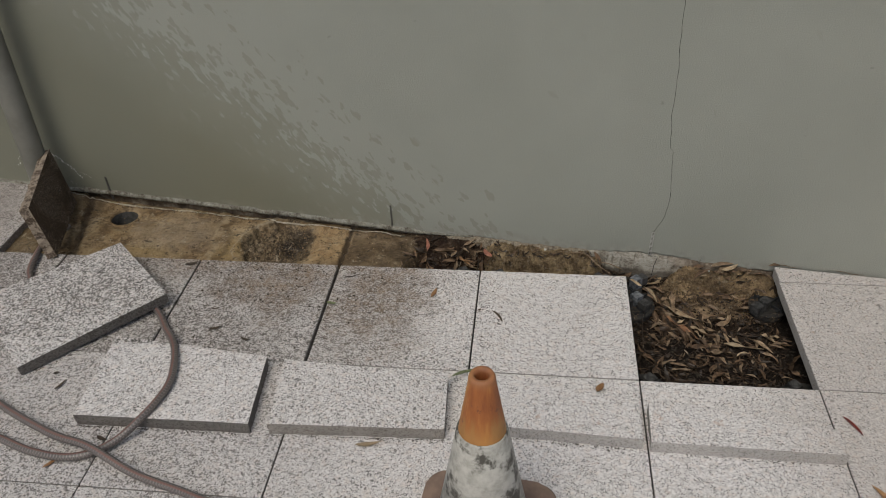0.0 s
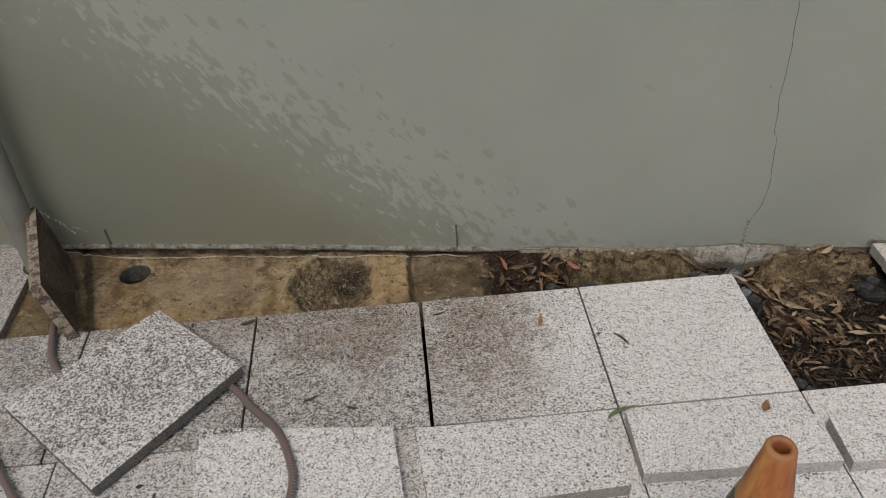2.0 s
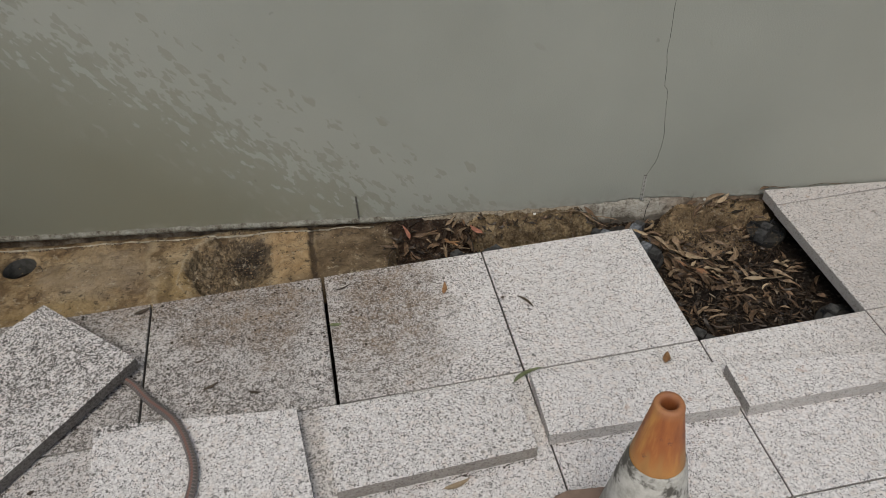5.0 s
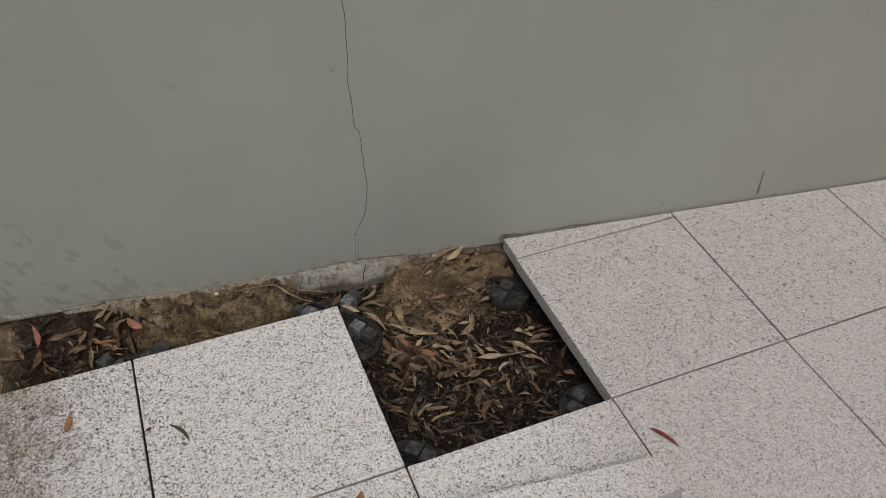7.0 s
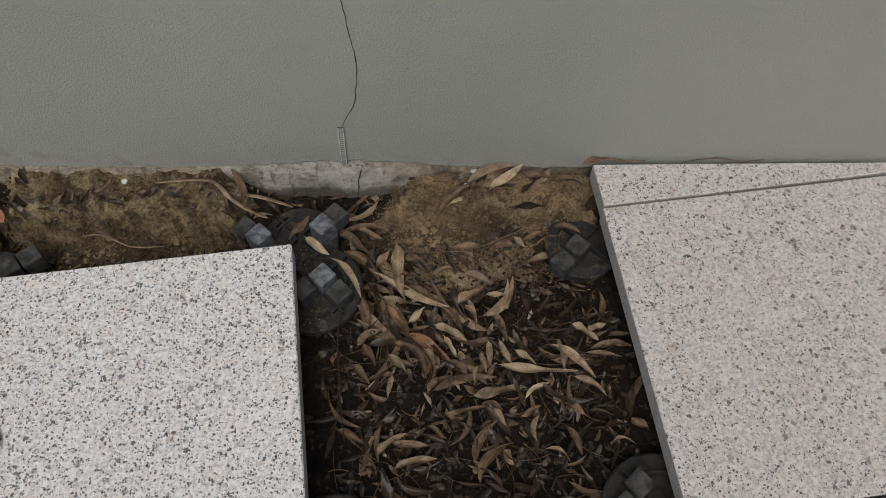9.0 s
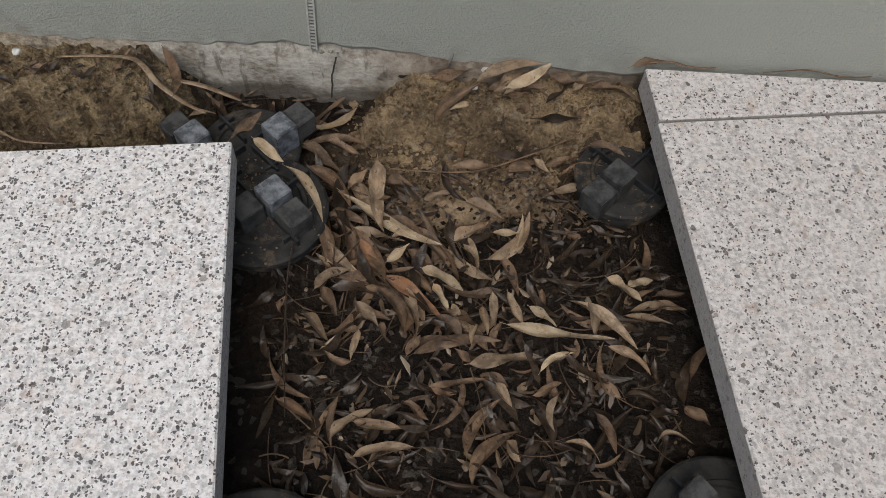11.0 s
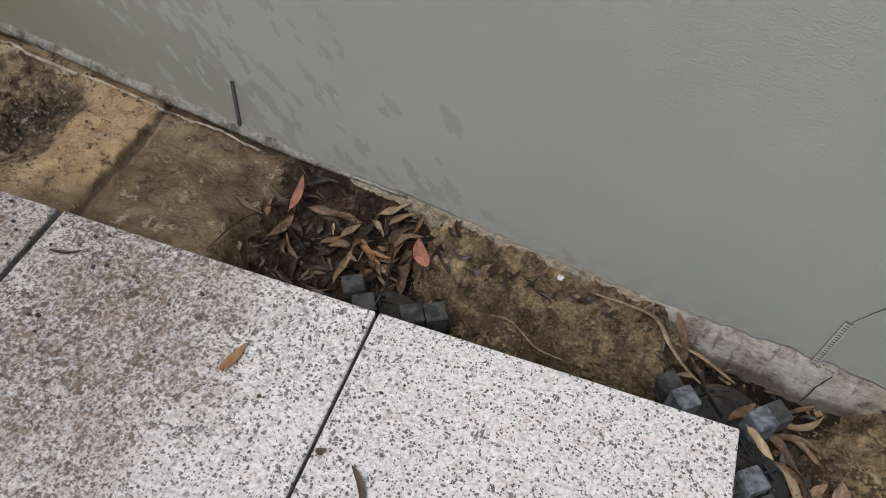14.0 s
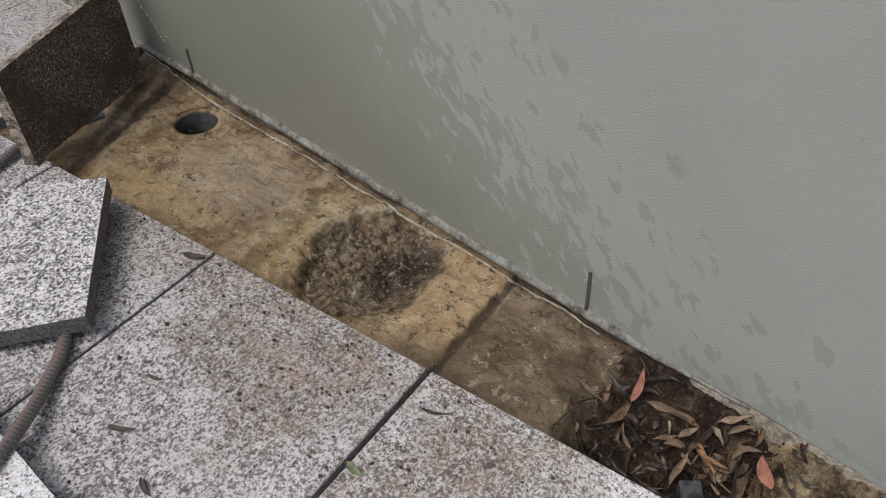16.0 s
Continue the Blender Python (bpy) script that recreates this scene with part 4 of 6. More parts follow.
tagged(part("pavement_beyond", bm, M_PAVER), "pale granite paving going on beyond", "pavement", "", "structure")


# ---- loose pieces of paver ----
def loose_piece(name, corners, z0, label, mat=M_PAVER, thick=THICK, rough=0.0035):
    """A cut piece lying on the paving; corners at its top, with their heights. Its sides are broken by rough."""
    cx, cy = (sum(c[i] for c in corners) / 4 for i in (0, 1))
    bm = bmesh.new()
    a, b, c, d = (Vector(q) for q in corners)
    down = -(b - a).cross(d - a).normalized() * thick
    o = Vector((cx, cy, 0))
    hi = [bm.verts.new(v - o) for v in (a, b, c, d)]
    lo = [bm.verts.new(v - o + down) for v in (a, b, c, d)]
    bm.faces.new(hi), bm.faces.new(lo)
    for i in range(4):
        j = (i + 1) % 4
        bm.faces.new((hi[i], hi[j], lo[j], lo[i]))
    sides = [e for e in bm.edges if (e.verts[0].co - e.verts[1].co).length > thick * 1.5]
    bmesh.ops.subdivide_edges(bm, edges=sides, cuts=44, use_grid_fill=True)
    bm.normal_update()
    up = -down.normalized()
    mid = (a + b + c + d) / 4 - o + down / 2
    for v in bm.verts:
        rim = any(abs(f.normal.dot(up)) < 0.5 for f in v.link_faces)
        low = 1.0 if (v.co - mid).dot(up) < 0 else 0.28
        k = v.co * 1.0 + o
        chip = 0.6 * noise.noise(k * 38) + 0.5 * noise.noise(k * 95)
        if rim:
            inward = (mid - v.co) - (mid - v.co).dot(up) * up
            v.co += inward.normalized() * rough * low * (chip + 0.35)
            v.co += up * rough * 0.55 * (noise.noise(k * 60) + 0.2) * (1.0 if low == 1.0 and z0 == 0 and mat != M_UNDER else -0.35 * low)
    ob = part(name, bm, mat)
    ob.location = (cx, cy, z0)
    return tagged(ob, label, "paver piece", "cut paver strips")


H = 0.0405
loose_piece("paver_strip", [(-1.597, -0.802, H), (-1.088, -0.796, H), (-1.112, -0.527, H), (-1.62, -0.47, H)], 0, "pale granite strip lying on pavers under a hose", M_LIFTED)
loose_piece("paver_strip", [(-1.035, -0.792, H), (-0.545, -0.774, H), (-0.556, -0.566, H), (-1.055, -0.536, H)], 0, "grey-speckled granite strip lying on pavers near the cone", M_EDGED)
loose_piece("paver_strip", [(-0.508, -0.747, H), (-0.017, -0.766, H), (-0.016, -0.620, H), (-0.500, -0.548, H)], 0, "pale tapered granite strip lying behind the cone")
loose_piece("paver_strip", [(0.004, -0.773, H), (0.503, -0.778, H), (0.499, -0.693, H), (0.009, -0.632, H)], 0, "pale tapered granite strip lying before the open hole")
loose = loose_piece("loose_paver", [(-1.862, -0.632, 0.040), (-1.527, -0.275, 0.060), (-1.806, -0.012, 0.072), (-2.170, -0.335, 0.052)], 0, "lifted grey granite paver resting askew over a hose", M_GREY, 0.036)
loose["group"] = ""

stand = loose_piece("leaning_paver", [(-2.062, -0.028, 0.008), (-2.195, 0.375, -0.012), (-2.250, 0.398, 0.222), (-2.115, -0.010, 0.206)], 0, "broken soil-stained paver piece standing on its edge", M_UNDER, 0.036, 0.010)
stand["group"] = ""


# ---- downpipe ----
pipe = new("downpipe")
pipe.location = (-2.300, 0.362, 0.0)
part("tube", lathe([(0.045, -0.03), (0.045, 3.1), (0.040, 3.1)], 40), M_PIPE, pipe, "", True)
part("collar", lathe([(0.055, -0.002), (0.055, 0.003), (0.046, 0.004)], 40), M_CRACK, pipe, "dark gap round the pipe", True)
tagged(pipe, "grey painted downpipe standing before the wall", "downpipe")


# ---- hose ----
def hose_mesh(points, radius, sides=14):
    """A tube along a smooth curve through the points, with a uv for its braid."""
    pts = [Vector(p) for p in points]
    line = []
    for i in range(len(pts) - 1):
        p0, p1, p2, p3 = pts[max(i - 1, 0)], pts[i], pts[i + 1], pts[min(i + 2, len(pts) - 1)]
        k = max(3, int((p2 - p1).length / 0.012))
        for j in range(k):
            t = j / k
            line.append(0.5 * (2 * p1 + (p2 - p0) * t + (2 * p0 - 5 * p1 + 4 * p2 - p3) * t * t + (3 * p1 - p0 - 3 * p2 + p3) * t**3))
    line.append(pts[-1])
    bm = bmesh.new()
    uv = bm.loops.layers.uv.new("UVMap")
    rings, run, length = [], [], 0.0
    for i, p in enumerate(line):
        d = (line[min(i + 1, len(line) - 1)] - line[max(i - 1, 0)]).normalized()
        side = d.cross(Vector((0, 0, 1))).normalized()
        up = side.cross(d)
        if i:
            length += (p - line[i - 1]).length
        run.append(length)
        rings.append([bm.verts.new(p + radius * (math.cos(a) * side + math.sin(a) * up)) for a in (2 * math.pi * k / sides for k in range(sides))])
    for i in range(len(rings) - 1):
        for k in range(sides):
            f = bm.faces.new((rings[i][k], rings[i][(k + 1) % sides], rings[i + 1][(k + 1) % sides], rings[i + 1][k]))
            for loop, (uu, vv) in zip(f.loops, ((k, i), (k + 1, i), (k + 1, i + 1), (k, i + 1))):
                loop[uv].uv = (uu / sides, run[vv] / 0.009)
    return bm


HOSE = [(-2.14, 0.20, -0.012), (-2.155, 0.06, 0.004), (-2.140, -0.02, 0.016), (-2.10, -0.15, 0.013), (-1.98, -0.26, 0.014), (-1.75, -0.29, 0.014), (-1.585, -0.292, 0.014), (-1.487, -0.405, 0.018), (-1.415, -0.505, 0.046), (-1.376, -0.60, 0.054), (-1.361, -0.69, 0.054), (-1.388, -0.795, 0.048), (-1.452, -0.876, 0.020), (-1.540, -0.926, 0.014), (-1.658, -0.919, 0.014), (-1.781, -0.879, 0.014), (-2.0, -0.80, 0.014), (-2.25, -0.80, 0.014), (-2.38, -0.65, 0.014), (-2.32, -0.46, 0.014), (-2.215, -0.425, 0.014), (-2.105, -0.562, 0.014), (-2.04, -0.636, 0.014), (-1.854, -0.756, 0.016), (-1.63, -0.868, 0.034), (-1.50, -0.908, 0.040), (-1.345, -0.972, 0.020), (-1.168, -1.023, 0.014), (-0.98, -1.10, 0.014), (-0.75, -1.35, 0.014), (-0.6, -1.7, 0.014), (-0.55, -2.4, 0.014)]
tagged(part("garden_hose", hose_mesh(HOSE, 0.0112), M_HOSE, None, "", True), "grey braided garden hose looped over the pavers", "hose")

# ---- traffic cone ----
cone = new("traffic_cone")
cone.matrix_world = pose(-0.42, -1.075, 0, 0, 0, -6)
part("body", lathe([(0.125, 0.03), (0.118, 0.06), (0.096, 0.14), (0.066, 0.30), (0.0575, 0.356), (0.053, 0.385), (0.030, 0.525), (0.028, 0.543), (0.0245, 0.550), (0.0165, 0.549), (0.0150, 0.538), (0.020, 0.47)], 48), M_ORANGE, cone, "faded orange body", True)
part("sleeve", lathe([(0.0995, 0.130), (0.1020, 0.130), (0.0715, 0.300), (0.0560, 0.390), (0.0535, 0.395), (0.0512, 0.393)], 48), M_SLEEVE, cone, "scuffed dirty white sleeve", True)
bm = bmesh.new()
outline = []
for qx, qy in ((1, 1), (-1, 1), (-1, -1), (1, -1)):
    for k in range(6):
        a = math.atan2(qy, qx) - math.pi / 4 + math.pi / 2 * k / 5
        outline.append((qx * 0.112 + 0.055 * math.cos(a), qy * 0.112 + 0.055 * math.sin(a)))
part("base", prism(outline, 0.0, 0.032, 0.006), M_CONEBASE, cone, "worn brown rubber base")
tagged(cone, "weathered orange traffic cone with a dirty white sleeve", "traffic cone")


# ---- paver pedestals ----
def pedestal(x, y, turn, radius, lugs, top, dust_sheen=False):
    """An adjustable black pedestal; lugs are (x, y, height) of its square spacers in the plan."""
    ob = new("paver_pedestal")
    ob.location = (x, y, 0)
    t = top - 0.020
    part("head", lathe([(0.001, t - 0.022), (radius * 0.60, t - 0.022), (radius * 0.62, t - 0.018), (radius * 0.68, t - 0.018), (radius * 0.70, t - 0.022), (radius * 0.96, t - 0.023), (radius, t - 0.026), (radius, t - 0.031), (radius * 0.95, t - 0.034), (radius * 0.97, t - 0.038), (radius * 0.97, t - 0.044), (radius * 0.9, t - 0.046), (radius * 0.85, -0.16)], 56), M_HEAD, ob)
    for lx, ly, high in lugs:
        bm = bmesh.new()
        m = pose(lx - x, ly - y, 0, 0, 0, turn)
        box(bm, -0.0165, 0.0165, -0.0165, 0.0165, t - 0.024, top - 0.008 + high, m)
        bmesh.ops.bevel(bm, geom=bm.edges[:], offset=0.0014, segments=2, affect="EDGES")
        part("lug", bm, (M_DUST_SHEEN if dust_sheen and high > 0 else M_LUG), ob, "square spacer lug")
    for k in range(4):
        bm = bmesh.new()
        m = pose(0, 0, 0, 0, 0, turn + 90 * k)
        box(bm, radius * 0.10, radius * 0.9, -0.0016, 0.0016, t - 0.024, t - 0.011, m)
        box(bm, radius * 0.70, radius * 0.74, -0.012, 0.012, t - 0.023, t - 0.013, m)
        part("rib", bm, M_BLACK, ob)
    return tagged(ob, "black plastic paver pedestal standing in soil", "pedestal", "paver pedestals")


pedestal(0.022, -0.034, 38, 0.082, [(0.040, -0.034, 0.006), (0.064, -0.063, -0.003), (0.006, -0.05, -0.003)], -0.050, True)
pedestal(0.004, 0.062, 40, 0.066, [(0.046, 0.064, 0.006), (0.068, 0.088, -0.004), (-0.061, 0.058, 0.006), (-0.085, 0.082, -0.004)], -0.052, True)
pedestal(0.484, -0.016, 40, 0.064, [(0.466, -0.036, 0.004), (0.438, -0.058, -0.002)], -0.046)
pedestal(0.025, -0.462, 42, 0.086, [(0.046, -0.432, 0.004), (0.070, -0.458, -0.003)], -0.050)
pedestal(0.500, -0.466, 35, 0.086, [(0.470, -0.430, 0.004), (0.445, -0.458, -0.003)], -0.050)
pedestal(-0.508, 0.035, 30, 0.070, [(-0.568, 0.066, 0.006), (-0.541, 0.044, 0.0), (-0.467, 0.048, 0.006), (-0.437, 0.067, 0.0)], -0.046)


# ---- leaves ----
def leaf_bm(length, width, bend, curl, fold, twist, wave=0.0, phase=0.0):
    """A sickle-shaped gum leaf along x, with a short stalk, a raised midrib and wavy edges."""
    bm = bmesh.new()
    k, rows = 14, []
    for i in range(k + 1):
        t = i / k
        u = max(0.0, (t - 0.10) / 0.90)
        w = width * max(0.05, (math.sin(math.pi * u**0.68) ** 0.72 if 0 < u < 1 else 0.0))
        x = length * (t - 0.5)
        y = bend * length * 4 * (t - 0.5) ** 2
        z = curl * length * 4 * (t - 0.5) ** 2
        a = twist * (t - 0.5)
        row = []
        for d in (-1, -0.55, 0, 0.55, 1):
            lift = fold * w * abs(d) ** 1.4 + wave * w * math.sin(9 * t + phase + 1.7 * d) * abs(d)
            row.append(bm.verts.new((x, y + d * w * math.cos(a) - lift * math.sin(a), z + d * w * math.sin(a) + lift * math.cos(a))))
        rows.append(row)
    for a, b in zip(rows, rows[1:]):
        for c in range(4):
            bm.faces.new((a[c], b[c], b[c + 1], a[c + 1]))
    return bm


def leaf_mesh(mat, rnd):
    return mesh_of(leaf_bm(rnd.uniform(0.045, 0.112), rnd.uniform(0.0044, 0.0084), rnd.uniform(-0.23, 0.23), rnd.uniform(-0.05, 0.15), rnd.uniform(-0.2, 1.4), rnd.uniform(-1.7, 1.7), rnd.uniform(0.15, 0.7), rnd.uniform(0, 6)), "leaf", mat, True)


RND = random.Random(11)
KINDS = [[leaf_mesh(m, RND) for _ in range(9)] for m in M_LEAF]
LEAF_LABELS = ["tan dry gum leaf in the litter", "brown dry gum leaf in the litter", "dark wet gum leaf on the soil", "pale dry gum leaf in the litter"]


def surface_z(x, y):
    z = soil_z(x, y)
    for bank in BANKS:
        if bank[0] < x < bank[1] and y > wall_y(x) - 0.17:
            z = max(z, loaf(*bank)(x, y))
    if 0.12 < x < 0.49 and -0.10 < y < 0.09:
        z = max(z, spill_z(x, y))
    if -0.79 < x < -0.44:
        z = max(z, mud_z(x, y))
    if x < -0.70:
        z = max(z, ledge_z(x, y))
    return z


def drop_leaf(kind, x, y, turn, lift, tilt=14, size=1.0):
    ob = new("leaf", RND.choice(KINDS[kind]))
    ob.matrix_world = pose(x, y, surface_z(x, y) + lift, RND.gauss(0, tilt), RND.gauss(0, tilt * 0.6), turn) @ Matrix.Scale(size, 4)
    return tagged(ob, LEAF_LABELS[kind], "leaf", "leaf litter")


def scatter(count, x, y, sx, sy, kinds, lift, aim=None, spread=180, size=(0.8, 1.15), tilt=14):
    for _ in range(count):
        for _ in range(30):
            px, py = RND.gauss(x, sx), RND.gauss(y, sy)
            if (0.03 < px < 0.49 and -0.49 < py < wall_y(px) - 0.02) or (-0.80 < px < 0.05 and 0.03 < py < wall_y(px) - 0.02):
                break
        drop_leaf(RND.choice(kinds), px, py, RND.uniform(0, 360) if aim is None else aim + RND.uniform(-spread, spread), RND.uniform(0.004, lift), tilt, RND.uniform(*size))


scatter(8, 0.24, -0.43, 0.14, 0.05, [1, 2, 2], 0.010)
scatter(8, 0.25, -0.31, 0.13, 0.07, [1, 2, 2], 0.010)
scatter(10, 0.38, -0.22, 0.08, 0.06, [1, 2, 2], 0.010, 150, 40)
scatter(40, 0.20, -0.10, 0.05, 0.06, [0, 1, 1, 2], 0.018, -45, 55, tilt=20)
scatter(12, 0.13, -0.02, 0.025, 0.05, [1, 1, 2], 0.018, -60, 50)
scatter(8, 0.36, 0.078, 0.07, 0.014, [1, 1, 2], 0.012, 15, 35, (0.7, 1.0), 18)
scatter(6, 0.43, 0.005, 0.035, 0.014, [1, 1, 2], 0.02, 10, 25)
scatter(12, 0.07, 0.10, 0.06, 0.02, [0, 1, 1, 2], 0.018, 10, 50, (0.7, 1.0))
scatter(9, -0.60, 0.12, 0.05, 0.05, [1, 2, 1, 2], 0.014, 60, 60, (0.7, 1.0))
scatter(16, -0.54, 0.155, 0.04, 0.035, [1, 2, 1, 0], 0.022, 70, 70, (0.8, 1.15), 22)
scatter(10, -0.715, 0.12, 0.025, 0.06, [2, 2, 1], 0.018, None, 180, (0.6, 1.0))
scatter(8, -0.05, 0.10, 0.03, 0.03, [0, 1, 2], 0.02, -40, 40, (0.6, 0.9))


def trodden(count, place, kinds, size):
    """Old leaves sunk into the soil, too many to count, as one mesh for each shade."""
    made = {k: [] for k in set(kinds)}
    for _ in range(count):
        k = RND.choice(kinds)
        x, y = place()
        src = RND.choice(KINDS[k])
        m = pose(x, y, surface_z(x, y) + RND.uniform(0.001, 0.010), RND.gauss(0, 12), RND.gauss(0, 8), RND.uniform(0, 360)) @ Matrix.Scale(RND.uniform(*size), 4)
        made[k].append((src, m))
    for k, items in made.items():
        bm = bmesh.new()
        for src, m in items:
            vs = [bm.verts.new(m @ v.co) for v in src.vertices]
            for f in src.polygons:
                bm.faces.new([vs[i] for i in f.vertices])
        tagged(part("leaf_litter", bm, M_LEAF[k], None, "", True), "old trodden gum leaves sunk in dark soil", "leaf litter", "", "stuff")


trodden(300, lambda: (RND.uniform(0.02, 0.51), RND.uniform(-0.50, 0.03)), [2, 2, 2, 2, 1], (0.35, 0.95))
trodden(60, lambda: (RND.uniform(-0.76, -0.40), RND.uniform(0.02, 0.22)), [2, 2, 1], (0.35, 0.8))
trodden(60, lambda: (RND.uniform(-0.40, 0.30), wall_y(0) + RND.uniform(-0.03, 0.0) - 0.0), [2, 1], (0.3, 0.6))


def special_leaf(mat, x, y, z, turn, length, width, label, bend=0.08, curl=0.06, fold=0.3, twist=0.3, tilt=0):
    ob = new("leaf", mesh_of(leaf_bm(length, width, bend, curl, fold, twist), "leaf", mat, True))
    ob.matrix_world = pose(x, y, z, tilt, 0, turn)
    return tagged(ob, label, "leaf")


LAID = [*M_LEAF, M_LEAF_OCHRE, M_LEAF_RUST]
LAID_LABELS = [*LEAF_LABELS, "ochre dry gum leaf in the litter", "long rust-brown gum leaf on the soil"]


def laid_leaf(kind, x, y, turn, length, width, bend, lift=0.0, z=None):
    """A leaf of its own shape; it rests on the ground below it, or at height z on a pedestal."""
    bm = leaf_bm(length, width * 0.90, bend, RND.uniform(-0.02, 0.10), RND.uniform(0.3, 1.5), RND.uniform(-1.5, 1.5), RND.uniform(0.2, 0.8), RND.uniform(0, 6))
    ob = new("leaf", mesh_of(bm, "leaf", LAID[kind], True))
    ob.matrix_world = pose(x, y, surface_z(x, y) + lift if z is None else z, RND.gauss(0, 9), RND.gauss(0, 5), turn)
    return tagged(ob, LAID_LABELS[kind], "leaf", "leaf litter")


# the leaves that lie on top in the hole
laid_leaf(3, 0.174, -0.058, -35, 0.155, 0.0085, 0.05, lift=0.017)
laid_leaf(1, 0.008, 0.046, 52, 0.061, 0.0079, 0.00, z=-0.036)
laid_leaf(3, 0.036, 0.011, -46, 0.057, 0.0085, 0.00, z=-0.036)
laid_leaf(3, 0.086, -0.047, -57, 0.092, 0.0061, -0.14, z=-0.036)
laid_leaf(0, 0.023, 0.096, -37, 0.049, 0.0052, -0.10, lift=0.017)
laid_leaf(0, 0.049, 0.110, 17, 0.044, 0.0037, 0.00, lift=0.017)
laid_leaf(3, 0.118, 0.101, 26, 0.081, 0.0059, 0.20, lift=0.017)
laid_leaf(1, 0.122, 0.059, -27, 0.050, 0.0072, 0.05, lift=0.017)
laid_leaf(1, 0.103, 0.039, -47, 0.071, 0.0064, 0.00, lift=0.017)
laid_leaf(0, 0.145, -0.011, -52, 0.072, 0.0097, -0.08, lift=0.017)
laid_leaf(0, 0.163, -0.021, -89, 0.110, 0.0116, 0.04, lift=0.017)
laid_leaf(1, 0.197, -0.002, -30, 0.053, 0.0088, -0.15, lift=0.017)
laid_leaf(0, 0.140, 0.006, 53, 0.045, 0.0073, 0.00, lift=0.017)
laid_leaf(0, 0.239, -0.033, 11, 0.041, 0.0051, -0.10, lift=0.017)
laid_leaf(0, 0.201, -0.070, 27, 0.053, 0.0064, 0.08, lift=0.017)
laid_leaf(0, 0.162, -0.073, -20, 0.071, 0.0063, 0.00, lift=0.017)
laid_leaf(0, 0.293, -0.060, -27, 0.054, 0.0079, -0.06, lift=0.017)
laid_leaf(0, 0.278, -0.080, 31, 0.058, 0.0085, 0.00, lift=0.017)
laid_leaf(3, 0.322, -0.084, -9, 0.037, 0.0050, 0.00, lift=0.017)
laid_leaf(5, 0.153, -0.107, -60, 0.068, 0.0076, 0.05, lift=0.017)
laid_leaf(5, 0.200, -0.159, -39, 0.096, 0.0088, -0.10, lift=0.017)
laid_leaf(3, 0.238, -0.136, -38, 0.065, 0.0083, -0.06, lift=0.017)
laid_leaf(3, 0.232, -0.165, -71, 0.045, 0.0068, 0.00, lift=0.017)
laid_leaf(0, 0.100, -0.128, 30, 0.051, 0.0082, -0.15, lift=0.017)
laid_leaf(1, 0.101, -0.164, -70, 0.049, 0.0074, 0.00, lift=0.017)
laid_leaf(0, 0.085, -0.191, -50, 0.055, 0.0067, -0.08, lift=0.017)
laid_leaf(0, 0.144, -0.183, -54, 0.044, 0.0074, 0.00, lift=0.017)
laid_leaf(0, 0.129, -0.219, -104, 0.045, 0.0046, 0.00, lift=0.017)
laid_leaf(1, 0.164, -0.153, -21, 0.047, 0.0061, 0.00, lift=0.017)
laid_leaf(3, 0.185, -0.103, 41, 0.043, 0.0063, 0.00, lift=0.017)
laid_leaf(1, 0.162, -0.206, -79, 0.025, 0.0047, 0.00, lift=0.017)
laid_leaf(1, 0.196, -0.228, 54, 0.032, 0.0073, 0.00, lift=0.017)
laid_leaf(0, 0.282, -0.200, -87, 0.040, 0.0054, 0.00, lift=0.017)
laid_leaf(3, 0.266, -0.215, -113, 0.031, 0.0040, 0.10, lift=0.017)
laid_leaf(0, 0.295, -0.185, -91, 0.048, 0.0061, 0.00, lift=0.017)
laid_leaf(0, 0.317, -0.189, -70, 0.047, 0.0061, 0.06, lift=0.017)
laid_leaf(3, 0.350, -0.201, -43, 0.043, 0.0061, -0.05, lift=0.017)
laid_leaf(3, 0.362, -0.227, -15, 0.135, 0.0081, 0.03, lift=0.017)
laid_leaf(0, 0.423, -0.208, -41, 0.104, 0.0090, -0.13, lift=0.017)
laid_leaf(0, 0.447, -0.255, -39, 0.063, 0.0062, -0.10, lift=0.017)
laid_leaf(3, 0.355, -0.254, 28, 0.053, 0.0044, -0.14, lift=0.017)
laid_leaf(0, 0.412, -0.210, -88, 0.050, 0.0069, -0.10, lift=0.017)
laid_leaf(3, 0.455, -0.169, -42, 0.054, 0.0078, 0.00, lift=0.017)
laid_leaf(3, 0.476, -0.164, 12, 0.038, 0.0072, 0.00, lift=0.017)
laid_leaf(0, 0.487, -0.196, 1, 0.065, 0.0057, -0.05, lift=0.017)
laid_leaf(0, 0.476, -0.211, -13, 0.064, 0.0049, -0.05, lift=0.017)
laid_leaf(1, 0.509, -0.182, 3, 0.042, 0.0050, 0.00, lift=0.017)
laid_leaf(1, 0.507, -0.196, -21, 0.042, 0.0057, 0.00, lift=0.017)
laid_leaf(0, 0.298, -0.251, 5, 0.095, 0.0099, 0.00, lift=0.017)
laid_leaf(1, 0.240, -0.276, 8, 0.073, 0.0049, 0.00, lift=0.017)
laid_leaf(0, 0.292, -0.292, -64, 0.035, 0.0065, 0.00, lift=0.017)
laid_leaf(0, 0.333, -0.100, 45, 0.103, 0.0092, 0.17, lift=0.017)
laid_leaf(3, 0.335, -0.095, 55, 0.076, 0.0057, 0.14, lift=0.017)
laid_leaf(0, 0.119, -0.311, 33, 0.059, 0.0077, -0.08, lift=0.017)
